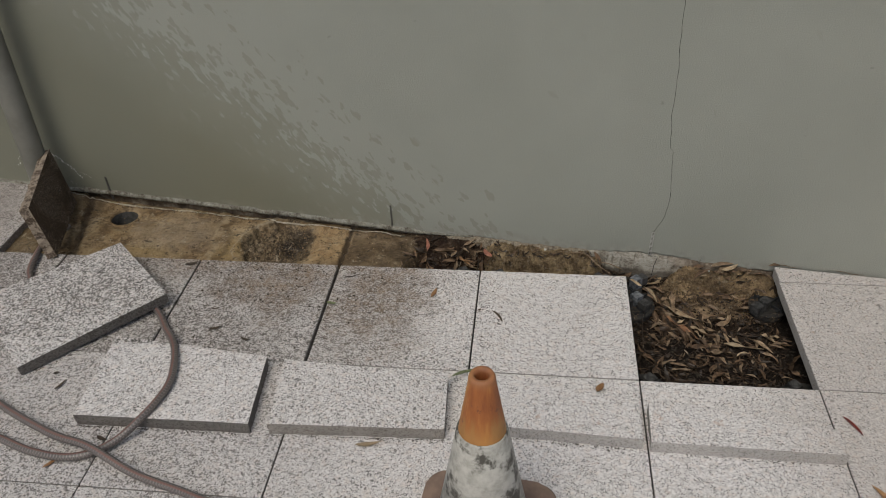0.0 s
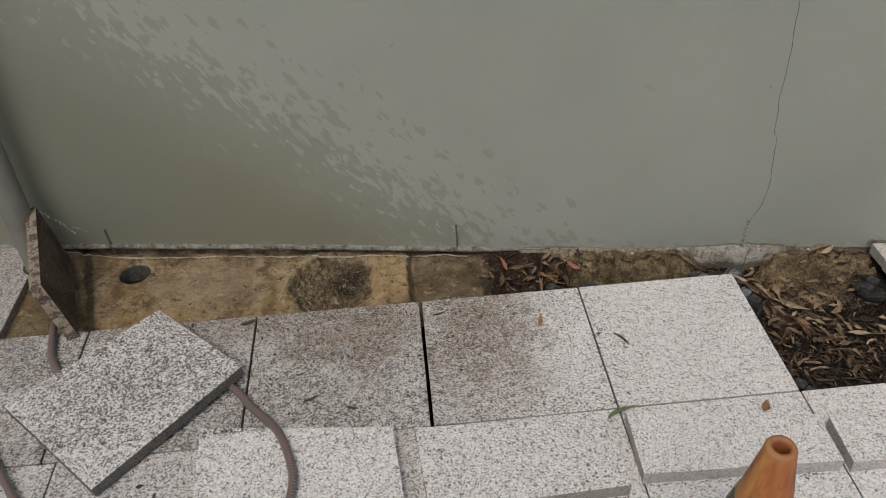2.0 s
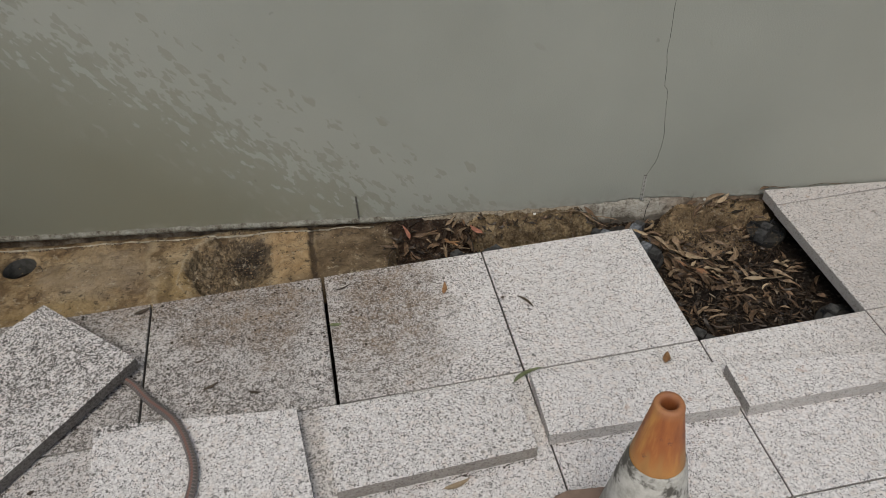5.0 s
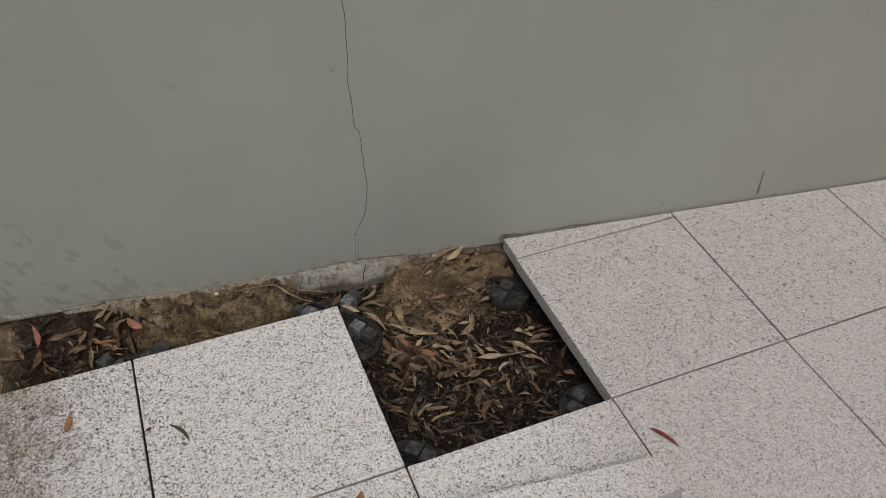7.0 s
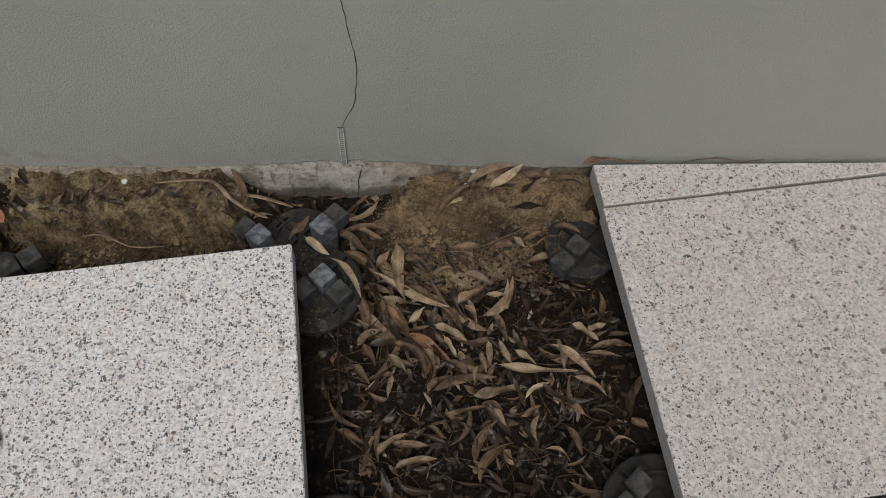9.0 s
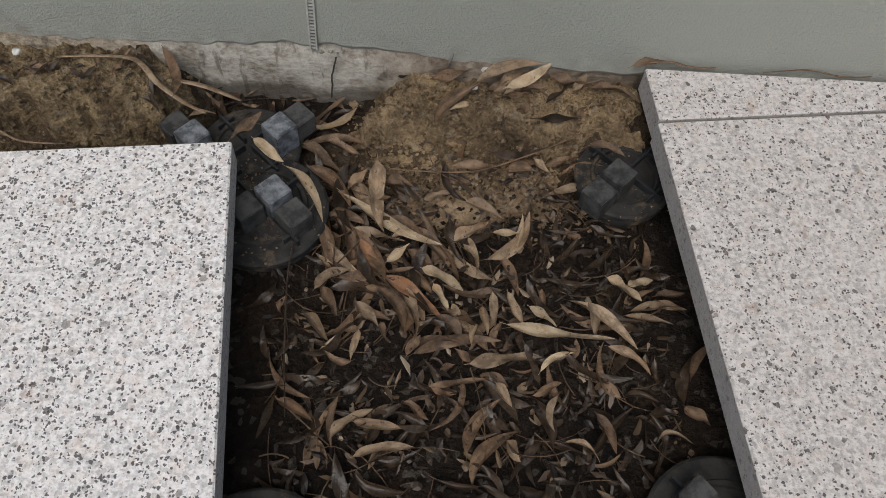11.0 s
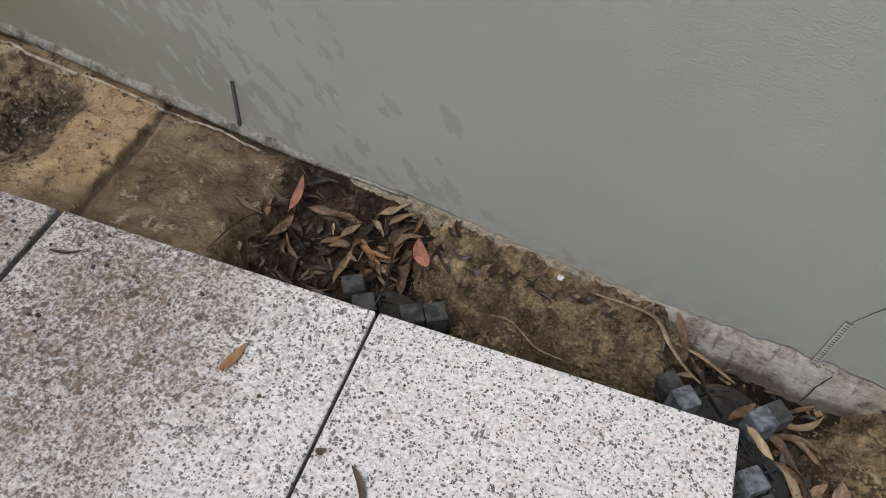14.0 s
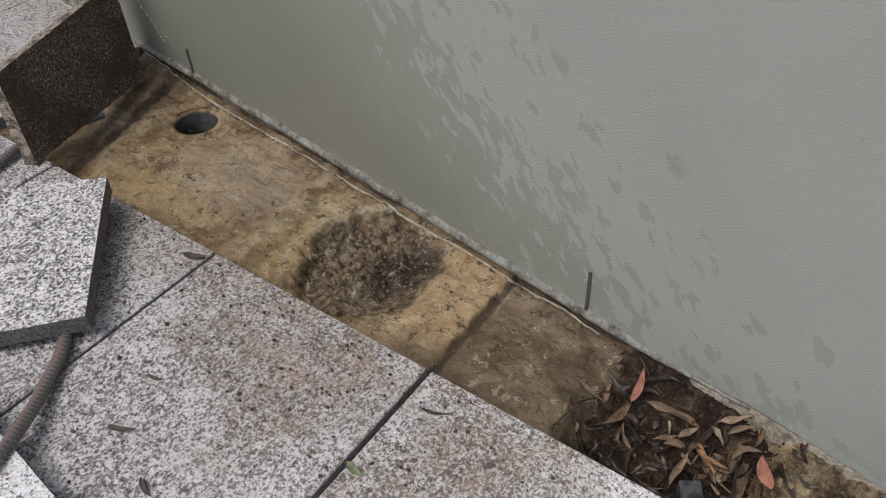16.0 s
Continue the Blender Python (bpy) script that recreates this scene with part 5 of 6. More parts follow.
laid_leaf(0, 0.149, -0.316, -14, 0.060, 0.0070, 0.00, lift=0.017)
laid_leaf(0, 0.152, -0.344, 6, 0.070, 0.0076, -0.08, lift=0.017)
laid_leaf(1, 0.060, -0.288, -35, 0.052, 0.0065, -0.06, lift=0.017)
laid_leaf(1, 0.099, -0.307, -100, 0.062, 0.0045, 0.10, lift=0.017)
laid_leaf(0, 0.342, -0.314, -106, 0.044, 0.0052, 0.20, lift=0.017)
laid_leaf(1, 0.403, -0.343, -72, 0.051, 0.0066, -0.10, lift=0.017)
laid_leaf(0, 0.373, -0.355, -32, 0.047, 0.0033, -0.30, lift=0.017)
laid_leaf(0, 0.474, -0.350, -5, 0.040, 0.0037, -0.35, lift=0.017)
laid_leaf(0, 0.296, -0.354, -63, 0.030, 0.0071, 0.00, lift=0.017)
laid_leaf(1, 0.521, -0.268, 48, 0.063, 0.0063, -0.12, lift=0.017)
laid_leaf(1, 0.193, -0.302, -43, 0.037, 0.0058, 0.00, lift=0.017)
laid_leaf(1, 0.341, -0.291, 19, 0.041, 0.0053, 0.00, lift=0.017)
laid_leaf(1, 0.508, -0.331, -49, 0.037, 0.0076, 0.00, lift=0.017)
laid_leaf(0, 0.358, 0.113, 22, 0.095, 0.0107, -0.12, lift=0.017)
laid_leaf(3, 0.362, 0.100, 32, 0.087, 0.0064, -0.05, lift=0.017)
laid_leaf(1, 0.268, 0.115, 21, 0.073, 0.0068, 0.00, lift=0.017)
laid_leaf(1, 0.368, 0.085, -3, 0.044, 0.0060, 0.10, lift=0.017)
laid_leaf(0, 0.434, 0.094, 54, 0.046, 0.0061, 0.00, lift=0.017)
laid_leaf(1, 0.418, 0.095, -19, 0.061, 0.0069, 0.05, lift=0.017)
laid_leaf(1, 0.479, 0.084, -18, 0.073, 0.0054, -0.15, lift=0.017)
laid_leaf(3, 0.280, 0.068, 18, 0.047, 0.0040, 0.00, lift=0.017)
laid_leaf(1, 0.289, -0.009, -10, 0.068, 0.0063, -0.05, lift=0.017)
laid_leaf(0, 0.412, -0.026, 13, 0.103, 0.0064, -0.10, lift=0.017)
laid_leaf(0, 0.433, -0.020, 5, 0.098, 0.0047, -0.08, lift=0.017)
laid_leaf(1, 0.450, -0.009, -20, 0.050, 0.0073, -0.10, z=-0.036)
laid_leaf(0, 0.372, -0.009, -59, 0.035, 0.0052, 0.00, lift=0.017)
laid_leaf(3, 0.499, -0.023, 60, 0.028, 0.0051, 0.00, lift=0.017)
# the heap on the mud at the end of the ledge
laid_leaf(0, -0.560, 0.213, 42, 0.068, 0.0057, 0.00, lift=0.016)
laid_leaf(0, -0.544, 0.207, 48, 0.055, 0.0061, -0.05, lift=0.016)
laid_leaf(3, -0.553, 0.129, -31, 0.084, 0.0054, 0.14, lift=0.016)
laid_leaf(1, -0.516, 0.147, 93, 0.083, 0.0094, 0.00, lift=0.016)
laid_leaf(0, -0.600, 0.098, 90, 0.075, 0.0064, 0.00, lift=0.016)
laid_leaf(1, -0.643, 0.146, 47, 0.051, 0.0045, 0.00, lift=0.016)
laid_leaf(0, -0.613, 0.162, 60, 0.043, 0.0066, 0.00, lift=0.016)
laid_leaf(0, -0.572, 0.178, -35, 0.046, 0.0046, -0.10, lift=0.016)
laid_leaf(4, -0.577, 0.147, -25, 0.064, 0.0065, 0.00, lift=0.016)
laid_leaf(4, -0.557, 0.145, 5, 0.060, 0.0050, 0.06, lift=0.016)
laid_leaf(1, -0.784, 0.142, -13, 0.062, 0.0057, 0.12, lift=0.016)
laid_leaf(0, -0.532, 0.080, 99, 0.042, 0.0058, 0.00, lift=0.016)
laid_leaf(2, -0.615, 0.045, 2, 0.054, 0.0072, 0.00, lift=0.016)
laid_leaf(2, -0.684, 0.060, -18, 0.052, 0.0064, 0.00, lift=0.016)
laid_leaf(2, -0.754, 0.073, -52, 0.073, 0.0055, 0.00, lift=0.016)
laid_leaf(2, -0.695, 0.128, -32, 0.067, 0.0055, 0.00, lift=0.016)
laid_leaf(3, -0.644, 0.165, -66, 0.030, 0.0030, 0.00, lift=0.016)
laid_leaf(1, -0.515, 0.216, 95, 0.068, 0.0041, 0.10, lift=0.016)
special_leaf(M_LEAF_RED, -0.712, 0.185, -0.028, 99, 0.085, 0.0068, "salmon red gum leaf by the stone ledge", 0.05, 0.0, 0.2, 0.4, 12)
special_leaf(M_LEAF_RED, -0.488, 0.138, -0.026, 122, 0.062, 0.012, "salmon red gum leaf on the sand bank", -0.08, 0.05, 0.15, 0.2, 10)
special_leaf(M_LEAF_CRIMSON, 0.561, -0.638, 0.004, -62, 0.085, 0.0052, "narrow crimson gum leaf on a paver", -0.10, 0.05)
special_leaf(M_LEAF_DARK, -0.424, -0.247, 0.004, -58, 0.075, 0.0045, "narrow grey-brown leaf on a paver", -0.12, 0.04)
special_leaf(M_LEAF_OCHRE, -0.649, -0.141, 0.003, 75, 0.055, 0.007, "ochre leaf lying on a stained paver", 0.04, 0.03)
special_leaf(M_LEAF_GREEN, -0.510, -0.530, 0.022, 22, 0.105, 0.0065, "green gum leaf beside a granite strip", -0.14, 0.06)
special_leaf(M_LEAF_OCHRE, -0.116, -0.551, 0.005, 60, 0.045, 0.010, "curled ochre leaf beside the strips", 0.02, 0.10, 0.5)
special_leaf(M_LEAF[3], -0.755, -0.812, 0.004, 12, 0.075, 0.0075, "yellowed leaf lying near the cone", 0.06, 0.05)
special_leaf(M_LEAF_OCHRE, 0.565, -0.87, 0.004, 115, 0.07, 0.008, "ochre leaf on the swept pavers", 0.12, 0.06)
special_leaf(M_LEAF_OCHRE, 0.548, -0.931, 0.004, 25, 0.07, 0.004, "thin ochre leaf on the swept pavers", 0.08, 0.06)
special_leaf(M_LEAF_DARK, -1.337, -0.372, 0.004, 25, 0.05, 0.005, "small dark leaf on a grimy paver")
special_leaf(M_LEAF_DARK, -1.222, -0.418, 0.004, -18, 0.045, 0.004, "small dark leaf on a grimy paver")
special_leaf(M_LEAF_DARK, -1.545, -0.035, 0.004, 22, 0.055, 0.008, "small dark leaf near the paver joint")
special_leaf(M_LEAF_DARK, -1.72, -0.66, 0.004, 70, 0.05, 0.005, "small dark leaf on a grimy paver")
special_leaf(M_LEAF_DARK, -0.949, -0.069, 0.003, 20, 0.055, 0.003, "thin dark twig-like leaf on a paver")
special_leaf(M_LEAF_GREEN, -0.988, -0.220, 0.005, -10, 0.040, 0.0065, "small green leaf over a paver joint", 0.05)
special_leaf(M_LEAF_DARK, -1.371, -0.274, 0.004, 15, 0.035, 0.0035, "small dark leaf on a grimy paver")
special_leaf(M_LEAF_DARK, -0.489, -0.220, 0.004, 40, 0.014, 0.0050, "dark scrap of leaf on a clean paver")
special_leaf(M_LEAF_DARK, -1.760, -0.610, 0.004, 30, 0.020, 0.0055, "dark scrap of leaf beside a lifted paver")
special_leaf(M_LEAF_DARK, -1.500, -0.850, 0.004, -20, 0.040, 0.0065, "dark curled leaf under the hose")
special_leaf(M_LEAF_OCHRE, -1.600, -0.945, 0.004, 60, 0.050, 0.0060, "ochre leaf lying under the hose")
special_leaf(M_LEAF[3], 0.365, 0.092, -0.018, 30, 0.080, 0.0078, "pale gum leaf against the wall foot", 0.05, 0.03, 0.2, 0.2, 20)
special_leaf(M_LEAF[0], 0.335, 0.108, -0.012, 18, 0.10, 0.0075, "tan gum leaf against the wall foot", -0.12, 0.03, 0.2, 0.2, 20)
special_leaf(M_LEAF[1], 0.53, 0.098, 0.004, 10, 0.09, 0.006, "brown curled leaf at the wall foot", -0.06, 0.03, 0.2, 0.2, 30)


# ---- twigs, crumbs and small litter ----
def twigs(count, place):
    bm = bmesh.new()
    for _ in range(count):
        x, y = place()
        z = surface_z(x, y) + RND.uniform(0.001, 0.014)
        a, l, r, bow = RND.uniform(0, math.tau), RND.uniform(0.02, 0.09), RND.uniform(0.0005, 0.0012), RND.uniform(-0.2, 0.2)
        d, e = Vector((math.cos(a), math.sin(a), RND.uniform(-0.15, 0.15))), Vector((-math.sin(a), math.cos(a), 0))
        last = None
        for i in range(6):
            t = i / 5 - 0.5
            c = Vector((x, y, z)) + d * l * t + e * l * bow * (1 - 4 * t * t)
            ring = [bm.verts.new(c + r * (e * math.cos(q) + Vector((0, 0, 1)) * math.sin(q))) for q in (0, 2.1, 4.2)]
            if last:
                for k in range(3):
                    bm.faces.new((last[k], last[(k + 1) % 3], ring[(k + 1) % 3], ring[k]))
            last = ring
    return bm


def in_hole():
    return RND.uniform(0.03, 0.50), RND.uniform(-0.49, 0.025)


def in_channel():
    x, y = RND.uniform(-0.80, 0.02), RND.uniform(0.02, 0.17)
    if -0.50 < x < -0.06 and y > 0.075 and RND.random() < 0.8:
        y -= 0.10
    return x, max(0.015, y)


bm = twigs(170, in_hole)
tagged(part("twigs", bm, M_LEAF[1], None, "", True), "fine brown twigs among the leaf litter", "twigs", "", "stuff")
bm = twigs(90, in_channel)
tagged(part("twigs", bm, M_LEAF[2], None, "", True), "fine dark twigs along the wall foot", "twigs", "", "stuff")


def crumbs(count, place, size, on):
    bm = bmesh.new()
    for _ in range(count):
        x, y = place()
        r = RND.uniform(*size)
        m = pose(x, y, on(x, y) + r * 0.4, RND.uniform(0, 360), RND.uniform(0, 360), 0) @ Matrix.Diagonal((r, r * RND.uniform(0.6, 1), r * RND.uniform(0.5, 0.9), 1))
        vs = [bm.verts.new(m @ Vector(v)) for v in ((1, 0, 0), (-1, 0, 0), (0, 1, 0), (0, -1, 0), (0, 0, 1), (0, 0, -1))]
        for a in (0, 1):
            for b in (2, 3):
                for c in (4, 5):
                    bm.faces.new((vs[a], vs[b], vs[c]))
    return bm


tagged(part("soil_crumbs", crumbs(3200, in_hole, (0.0012, 0.0048), surface_z), M_SOIL), "dark soil crumbs in the opened hole", "soil crumbs", "", "stuff")
tagged(part("sand_crumbs", crumbs(500, lambda: (RND.uniform(0.15, 0.5), RND.gauss(0.0, 0.04)), (0.0015, 0.005), surface_z), M_SAND), "loose yellow sand crumbs below the bank", "sand crumbs", "", "stuff")
tagged(part("sand_crumbs", crumbs(300, lambda: (RND.uniform(-0.5, -0.07), RND.uniform(0.03, 0.13)), (0.0015, 0.005), surface_z), M_SAND), "loose sand crumbs along the channel", "sand crumbs", "", "stuff")
bm = bmesh.new()
frag = 0
while frag < 1500:
    x, y = in_hole() if frag % 4 else in_channel()
    z = surface_z(x, y) + RND.uniform(0.001, 0.008)
    m = pose(x, y, z, RND.gauss(0, 25), RND.gauss(0, 25), RND.uniform(0, 360))
    l, w = RND.uniform(0.003, 0.017), RND.uniform(0.0015, 0.005)
    hub = bm.verts.new(m @ Vector((0, 0, RND.uniform(0.0, 0.003))))
    vs = [bm.verts.new(m @ Vector((l * math.cos(a) * RND.uniform(0.5, 1.1), w * math.sin(a) * RND.uniform(0.5, 1.2), RND.uniform(-0.001, 0.002)))) for a in (math.tau * q / 7 for q in range(7))]
    for q in range(7):
        bm.faces.new((hub, vs[q], vs[(q + 1) % 7]))
    frag += 1
tagged(part("leaf_fragments", bm, M_FRAG), "broken brown leaf fragments on the soil", "leaf fragments", "", "stuff")

def pebble(x, y, z, r, mat, label, seed):
    """A small uneven stone or chip."""
    bm = bmesh.new()
    bmesh.ops.create_icosphere(bm, subdivisions=2, radius=r)
    for v in bm.verts:
        v.co *= 1.0 + 0.35 * noise.noise(v.co / r * 1.3 + Vector((seed, 2 * seed, 0)))
        v.co.z *= 0.6
    ob = part("pebble", bm, mat, None, "", True)
    ob.matrix_world = pose(x, y, z, 0, 0, 47 * seed)
    return tagged(ob, label, "pebble", "chips along the wall foot")


pebble(-0.276, 0.172, -0.022, 0.0055, M_SPLASH, "small white pebble on the sand bank", 1)
pebble(0.314, 0.120, -0.030, 0.0060, M_SPLASH, "white mortar chip at the wall foot", 2)
pebble(0.297, 0.097, -0.036, 0.0045, M_SPLASH, "white mortar chip on the sand bank", 3)
pebble(0.295, 0.080, -0.046, 0.0035, M_SPLASH, "small white chip on the sand bank", 4)
pebble(0.306, 0.075, -0.046, 0.0035, M_SPLASH, "small white chip on the sand bank", 5)
pebble(0.272, 0.083, -0.046, 0.0080, M_SAND, "rounded tan stone in the sand bank", 6)
pebble(-0.765, 0.223, -0.055, 0.0070, M_DIRTSAND, "rounded pale stone at the ledge end", 7)


# ---- bark strip, roots and mortar splashes ----
def strap(points, wide, thick, mat, name, label, category):
    """A flat dry strip or a round root along a curve."""
    pts = [Vector(q) for q in points]
    line = []
    for i in range(len(pts) - 1):
        p0, p1, p2, p3 = pts[max(i - 1, 0)], pts[i], pts[i + 1], pts[min(i + 2, len(pts) - 1)]
        for j in range(8):
            t = j / 8
            line.append(0.5 * (2 * p1 + (p2 - p0) * t + (2 * p0 - 5 * p1 + 4 * p2 - p3) * t * t + (3 * p1 - p0 - 3 * p2 + p3) * t**3))
    line.append(pts[-1])
    bm = bmesh.new()
    last = None
    for i, c in enumerate(line):
        d = (line[min(i + 1, len(line) - 1)] - line[max(i - 1, 0)]).normalized()
        side = d.cross(Vector((0, 0.3, 1))).normalized()
        up = side.cross(d)
        f = 0.35 + 0.65 * math.sin(math.pi * (0.08 + 0.84 * i / (len(line) - 1)))
        ring = [bm.verts.new(c + f * (wide * math.cos(a) * side + thick * math.sin(a) * up)) for a in (math.tau * k / 6 for k in range(6))]
        if last:
            for k in range(6):
                bm.faces.new((last[k], last[(k + 1) % 6], ring[(k + 1) % 6], ring[k]))
        last = ring
    return tagged(part(name, bm, mat, None, "", True), label, category)


strap([(-0.225, 0.163, -0.024), (-0.17, 0.160, -0.022), (-0.127, 0.150, -0.022), (-0.10, 0.118, -0.030), (-0.07, 0.098, -0.045), (-0.045, 0.088, -0.055)], 0.0045, 0.001, M_LEAF[0], "bark_strip", "long tan bark strip over the sand bank", "bark strip")
strap([(-0.10, 0.135, -0.040), (-0.05, 0.118, -0.036), (0.0, 0.098, -0.045)], 0.0045, 0.001, M_LEAF[0], "bark_strip", "tan bark strip lying by the footing", "bark strip")
strap([(-0.361, 0.105, -0.075), (-0.325, 0.100, -0.070), (-0.28, 0.078, -0.082), (-0.227, 0.075, -0.088)], 0.0016, 0.0016, M_LEAF[0], "root", "thin pale root hanging from the sand", "root")
strap([(-0.74, 0.25, -0.035), (-0.69, 0.213, -0.045), (-0.65, 0.203, -0.05), (-0.60, 0.205, -0.05)], 0.0016, 0.0014, M_LEAF[1], "root", "thin brown root along the wall foot", "root")
strap([(0.10, -0.03, -0.06), (0.06, -0.10, -0.085), (0.05, -0.2, -0.10), (0.05, -0.30, -0.105)], 0.0012, 0.0012, M_LEAF[2], "root", "dark root hanging beside the pedestal", "root")
strap([(0.18, 0.0, -0.07), (0.28, -0.012, -0.068), (0.36, 0.005, -0.062), (0.43, 0.03, -0.055)], 0.0012, 0.0012, M_LEAF[1], "root", "thin brown root across the sand bank", "root")
strap([(-0.80, 0.042, -0.05), (-0.785, 0.095, -0.045), (-0.765, 0.13, -0.05)], 0.0016, 0.0014, M_LEAF[2], "twig", "dark twig at the end of the stone ledge", "twig")
strap([(-0.519, 0.03, -0.035), (-0.515, 0.075, -0.02), (-0.528, 0.13, -0.012)], 0.0022, 0.0018, M_LEAF[2], "twig", "dark twig standing by a pedestal", "twig")
strap([(-1.935, 0.335, -0.056), (-1.915, 0.322, -0.050), (-1.905, 0.300, -0.056)], 0.0014, 0.0014, M_CRACK, "twig", "dark bent twig beside the drain hole", "twig")
strap([(0.50, 0.092, 0.003), (0.54, 0.090, 0.006), (0.57, 0.082, 0.003), (0.60, 0.080, 0.003)], 0.0024, 0.001, M_LEAF[1], "bark_strip", "brown bark strip against the wall foot", "bark strip")
strap([(0.66, 0.070, 0.002), (0.72, 0.069, 0.004), (0.76, 0.058, 0.002), (0.80, 0.056, 0.002)], 0.0011, 0.001, M_LEAF[1], "twig", "thin brown twig along the wall foot", "twig")


def splash(points, wide, seed):
    """A ragged smear of old mortar on the wall, along (s, z) points."""
    rnd = random.Random(seed)
    bm = bmesh.new()
    for (s0, z0), (s1, z1) in zip(points, points[1:]):
        k = max(3, int(math.hypot(s1 - s0, z1 - z0) / 0.006))
        for i in range(k):
            t = i / k
            r = wide * rnd.uniform(0.25, 1.0)
            c = (s0 + (s1 - s0) * t + rnd.gauss(0, wide * 0.35), z0 + (z1 - z0) * t + rnd.gauss(0, wide * 0.35))
            ring = [bm.verts.new(WALL @ Vector((c[0] + r * rnd.uniform(0.6, 1.1) * math.cos(a), 0.001, c[1] + r * rnd.uniform(0.6, 1.1) * math.sin(a)))) for a in (math.tau * q / 7 for q in range(7))]
            top = bm.verts.new(WALL @ Vector((c[0], -0.0022, c[1])))
            for q in range(7):
                bm.faces.new((ring[q], ring[(q + 1) % 7], top))
    return bm


part("mortar_splash", splash([(-2.33, 0.17), (-2.28, 0.135), (-2.235, 0.10), (-2.205, 0.058)], 0.0085, 1), M_SPLASH, wall, "pale mortar splash on the render")
part("mortar_splash", splash([(-2.205, 0.085), (-2.175, 0.072), (-2.150, 0.062)], 0.004, 2), M_SPLASH, wall, "pale mortar splash on the render")
part("mortar_splash", splash([(-2.50, 0.085), (-2.485, 0.13), (-2.435, 0.145)], 0.006, 3), M_SPLASH, wall, "pale mortar splash on the render")
part("mortar_splash", splash([(-2.30, 0.05), (-2.22, 0.015), (-2.13, -0.012)], 0.007, 4), M_LIP, wall, "pale mortar splash on the render")
part("mortar_splash", splash([(0.104, -0.018), (0.13, -0.020)], 0.007, 5), M_LIP, wall, "crumbled render below the joint bead")

# dark scraps of leaf and soil left on the grimy pavers
bm = crumbs(150, lambda: (RND.gauss(-1.25, 0.42), -abs(RND.gauss(0, 0.16)) - 0.012), (0.0018, 0.0055), lambda x, y: 0.0)
tagged(part("paver_debris", bm, M_LEAF_DARK), "dark scraps of soil and leaf on the pavers", "debris", "", "stuff")
bm = crumbs(60, lambda: (RND.uniform(-2.3, -1.3), RND.uniform(-0.50, -0.02)), (0.0018, 0.005), lambda x, y: 0.0)
tagged(part("paver_debris", bm, M_LEAF_DARK), "dark scraps of soil and leaf on the pavers", "debris", "", "stuff")


def clods(count, place, size, seed):
    """Rounded, uneven lumps of damp sand."""
    bm = bmesh.new()
    rnd = random.Random(seed)
    ball = bmesh.new()
    bmesh.ops.create_icosphere(ball, subdivisions=2, radius=1.0)
    coords, tris = [v.co.copy() for v in ball.verts], [[v.index for v in f.verts] for f in ball.faces]
    ball.free()
    for _ in range(count):
        x, y = place(rnd)
        r = rnd.uniform(*size)
        c = Vector((x, y, surface_z(x, y) + r * 0.25))
        k = Vector((rnd.uniform(0, 9), rnd.uniform(0, 9), 0))
        vs = [bm.verts.new(c + r * (1 + 0.8 * noise.noise(q * 2.2 + k)) * Vector((q.x, q.y * 0.85, q.z * 0.7))) for q in coords]
        for t in tris:
            bm.faces.new([vs[i] for i in t])
    return bm


tagged(part("sand_clods", clods(130, lambda r: (r.gauss(0.21, 0.05), r.gauss(0.06, 0.03)), (0.002, 0.008), 1), M_BANK, None, "", True), "crumbled sand clods at the end of the bank", "sand clods", "", "stuff")
tagged(part("sand_clods", clods(260, lambda r: (r.uniform(0.16, 0.44), r.gauss(-0.005, 0.035)), (0.0015, 0.006), 2), M_DIRTSAND, None, "", True), "brown sand clods spilled below the bank", "sand clods", "", "stuff")
tagged(part("sand_clods", clods(200, lambda r: (r.uniform(-0.50, -0.08), r.gauss(0.075, 0.022)), (0.0015, 0.006), 3), M_SAND, None, "", True), "small sand clods along the channel", "sand clods", "", "stuff")
tagged(part("soil_clods", clods(160, lambda r: (r.uniform(0.30, 0.49), r.gauss(-0.13, 0.05)), (0.002, 0.006), 4), M_SOIL, None, "", True), "black soil clods beside the pedestal", "soil clods", "", "stuff")

bm = crumbs(420, lambda: RND.choice([(0.480 + RND.gauss(0, 0.035), -0.014 + RND.gauss(0, 0.035)), (0.022 + RND.gauss(0, 0.035), -0.034 + RND.gauss(0, 0.035))]), (0.0008, 0.0028), lambda x, y: -0.090)
tagged(part("pedestal_dirt", bm, M_DIRTSAND), "loose dirt lying on the pedestal heads", "dirt", "", "stuff")

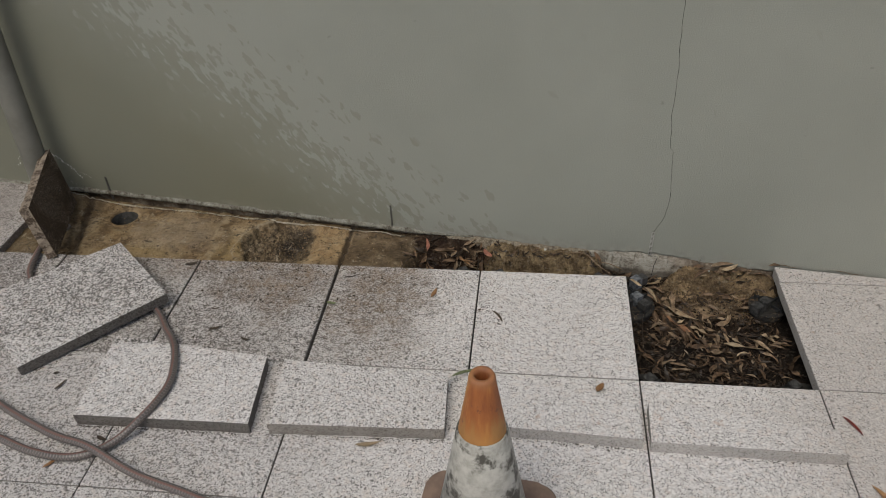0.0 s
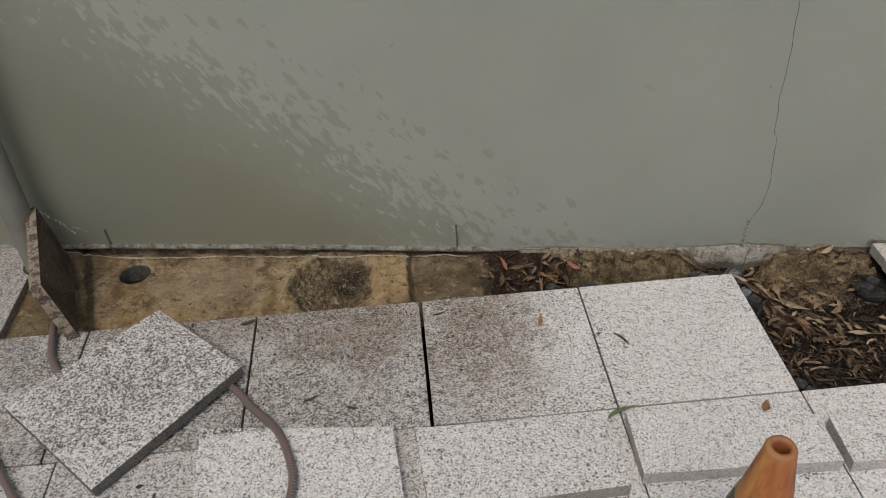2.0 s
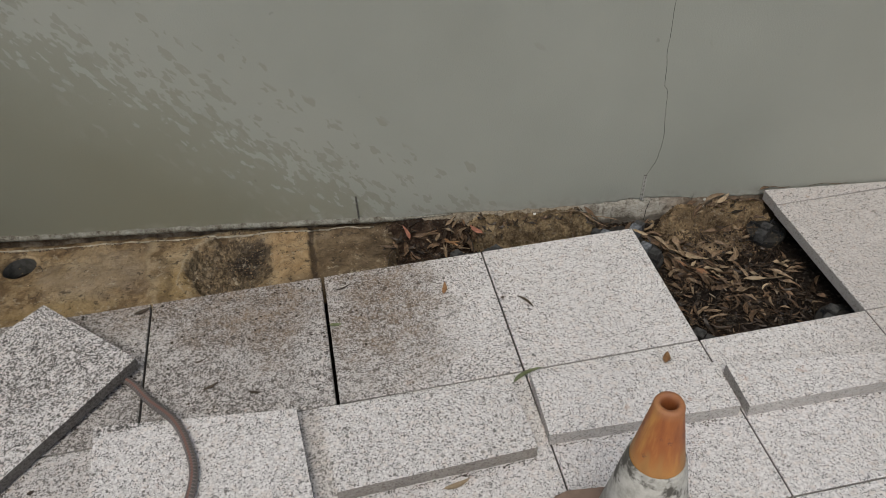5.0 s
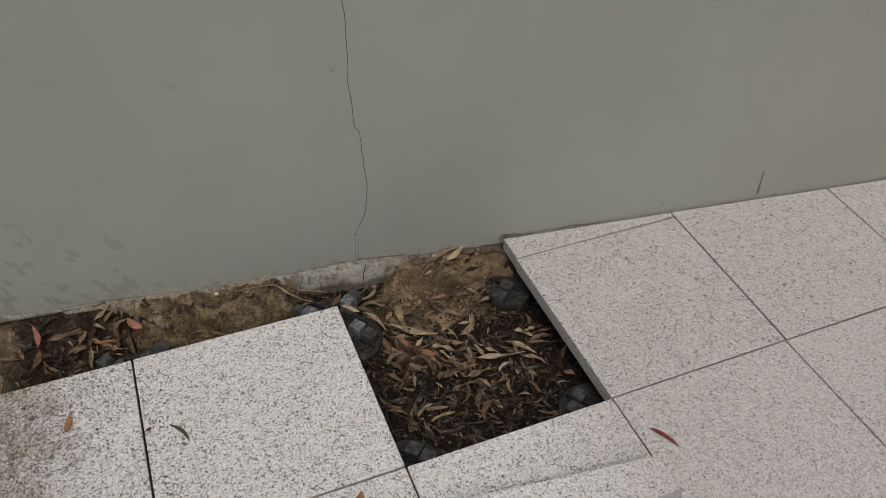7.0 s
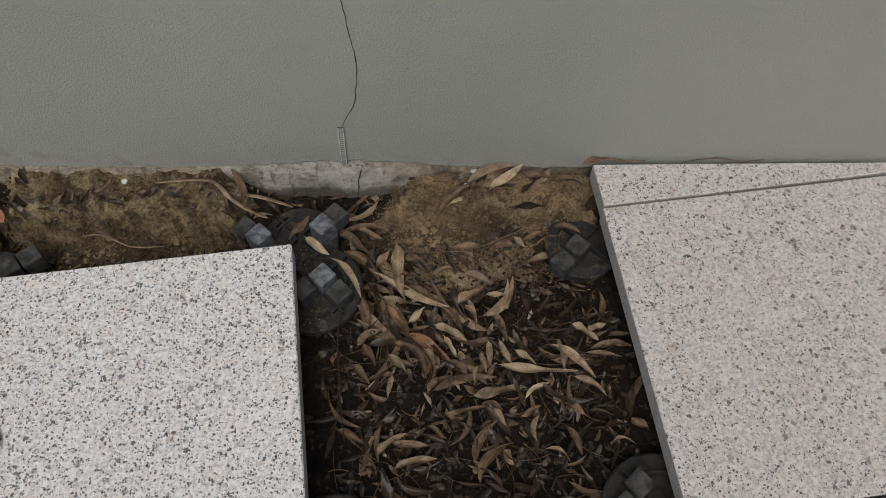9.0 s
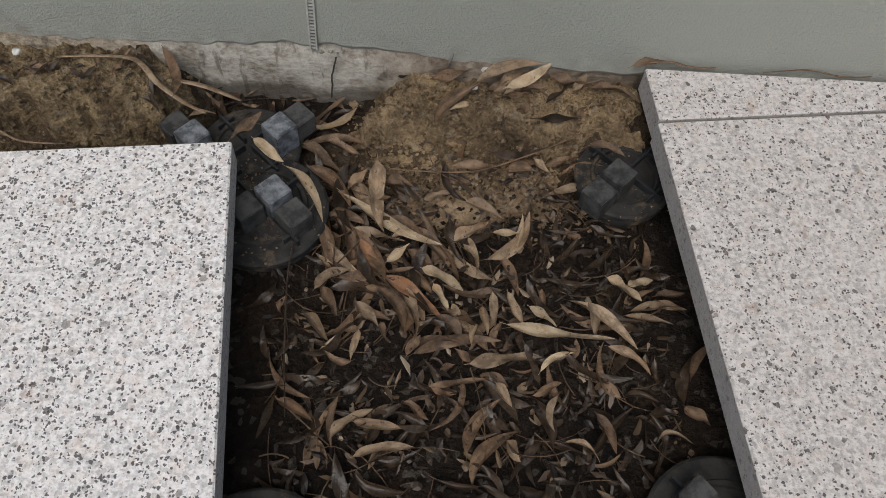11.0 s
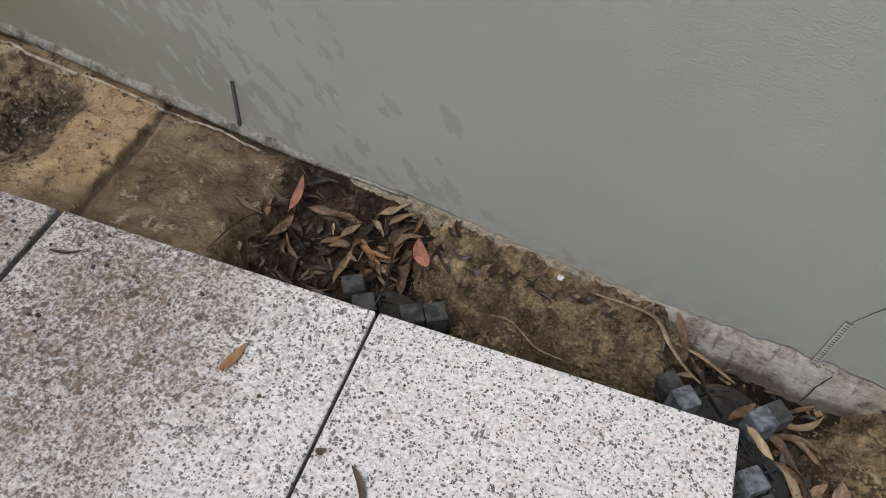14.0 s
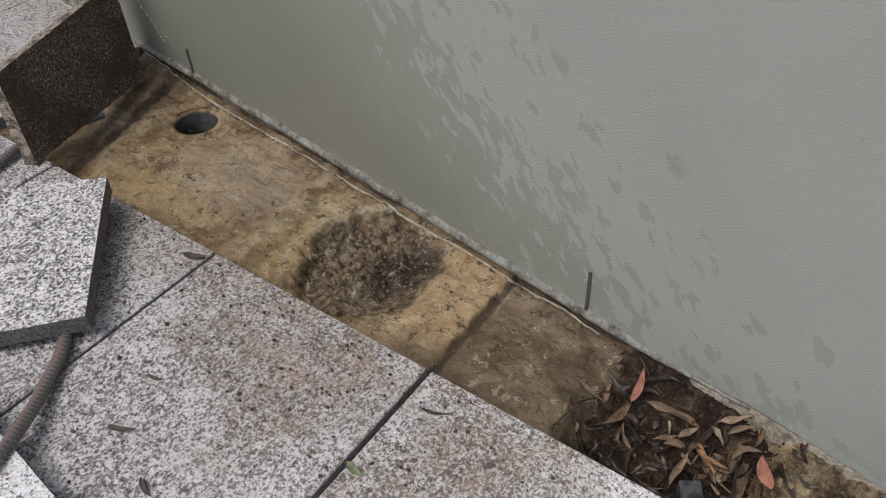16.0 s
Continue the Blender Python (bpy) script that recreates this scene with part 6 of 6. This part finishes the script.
# dark crumbs added to deepen the shade in the gap under the render
tagged(part("dark_dirt", crumbs(420, lambda: (lambda x: (x, wall_y(x) + RND.uniform(-0.008, 0.006)))(RND.uniform(-2.15, -0.72)), (0.001, 0.0036), ledge_z), M_LEAF_DARK), "dark crumbs deepening the shaded gap along the wall foot", "dirt", "", "stuff")
tagged(part("ledge_crumbs", crumbs(260, lambda: (RND.gauss(-1.27, 0.07), RND.gauss(0.19, 0.06)), (0.0015, 0.005), ledge_z), M_DIRTSAND), "brown crumbled stone in the pit of the ledge", "stone crumbs", "", "stuff")
tagged(part("sand_crumbs", crumbs(500, lambda: (RND.uniform(-2.25, -0.80), RND.uniform(0.02, 0.36)), (0.0008, 0.0030), ledge_z), M_SAND), "loose grit scattered on the stone ledge", "grit", "", "stuff")


def along(a, b, spread):
    t = RND.random()
    return a[0] + (b[0] - a[0]) * t, a[1] + (b[1] - a[1]) * t - abs(RND.gauss(0, spread))


# soil swept up against the feet of the cut strips
for a, b, count in (((-1.597, -0.804), (-1.088, -0.798), 150), ((-1.035, -0.794), (-0.545, -0.776), 170), ((-0.508, -0.749), (-0.017, -0.768), 110), ((0.004, -0.775), (0.503, -0.780), 80), ((-1.862, -0.634), (-1.527, -0.277), 90)):
    tagged(part("strip_dirt", crumbs(count, lambda: along(a, b, 0.004), (0.0008, 0.0032), lambda x, y: 0.0), M_LEAF_DARK), "dark dirt along the foot of a paver piece", "dirt", "", "stuff")

# grains and small lumps standing on the sand banks
tagged(part("sand_crumbs", crumbs(1500, lambda: (lambda x: (x, wall_y(x) - RND.uniform(0.005, 0.125)))(RND.uniform(-0.50, -0.07)), (0.0008, 0.0036), surface_z), M_SAND), "coarse grains on the yellow sand bank", "sand crumbs", "", "stuff")
tagged(part("sand_crumbs", crumbs(1300, lambda: (lambda x: (x, wall_y(x) - RND.uniform(0.005, 0.15)))(RND.uniform(0.13, 0.50)), (0.0008, 0.0040), surface_z), M_BANK), "coarse grains on the brown sand bank", "sand crumbs", "", "stuff")
tagged(part("soil_crumbs", crumbs(900, lambda: (RND.uniform(-0.74, -0.48), RND.uniform(0.02, 0.24)), (0.0010, 0.0045), surface_z), M_MUD), "reddish mud crumbs beside the ledge", "soil crumbs", "", "stuff")

# a bent nail left in the foot of the render
strap([(0.266, 0.129, -0.030), (0.267, 0.122, -0.012), (0.270, 0.120, 0.002)], 0.0020, 0.0020, M_DULL, "nail", "bent grey nail in the foot of the wall", "nail")
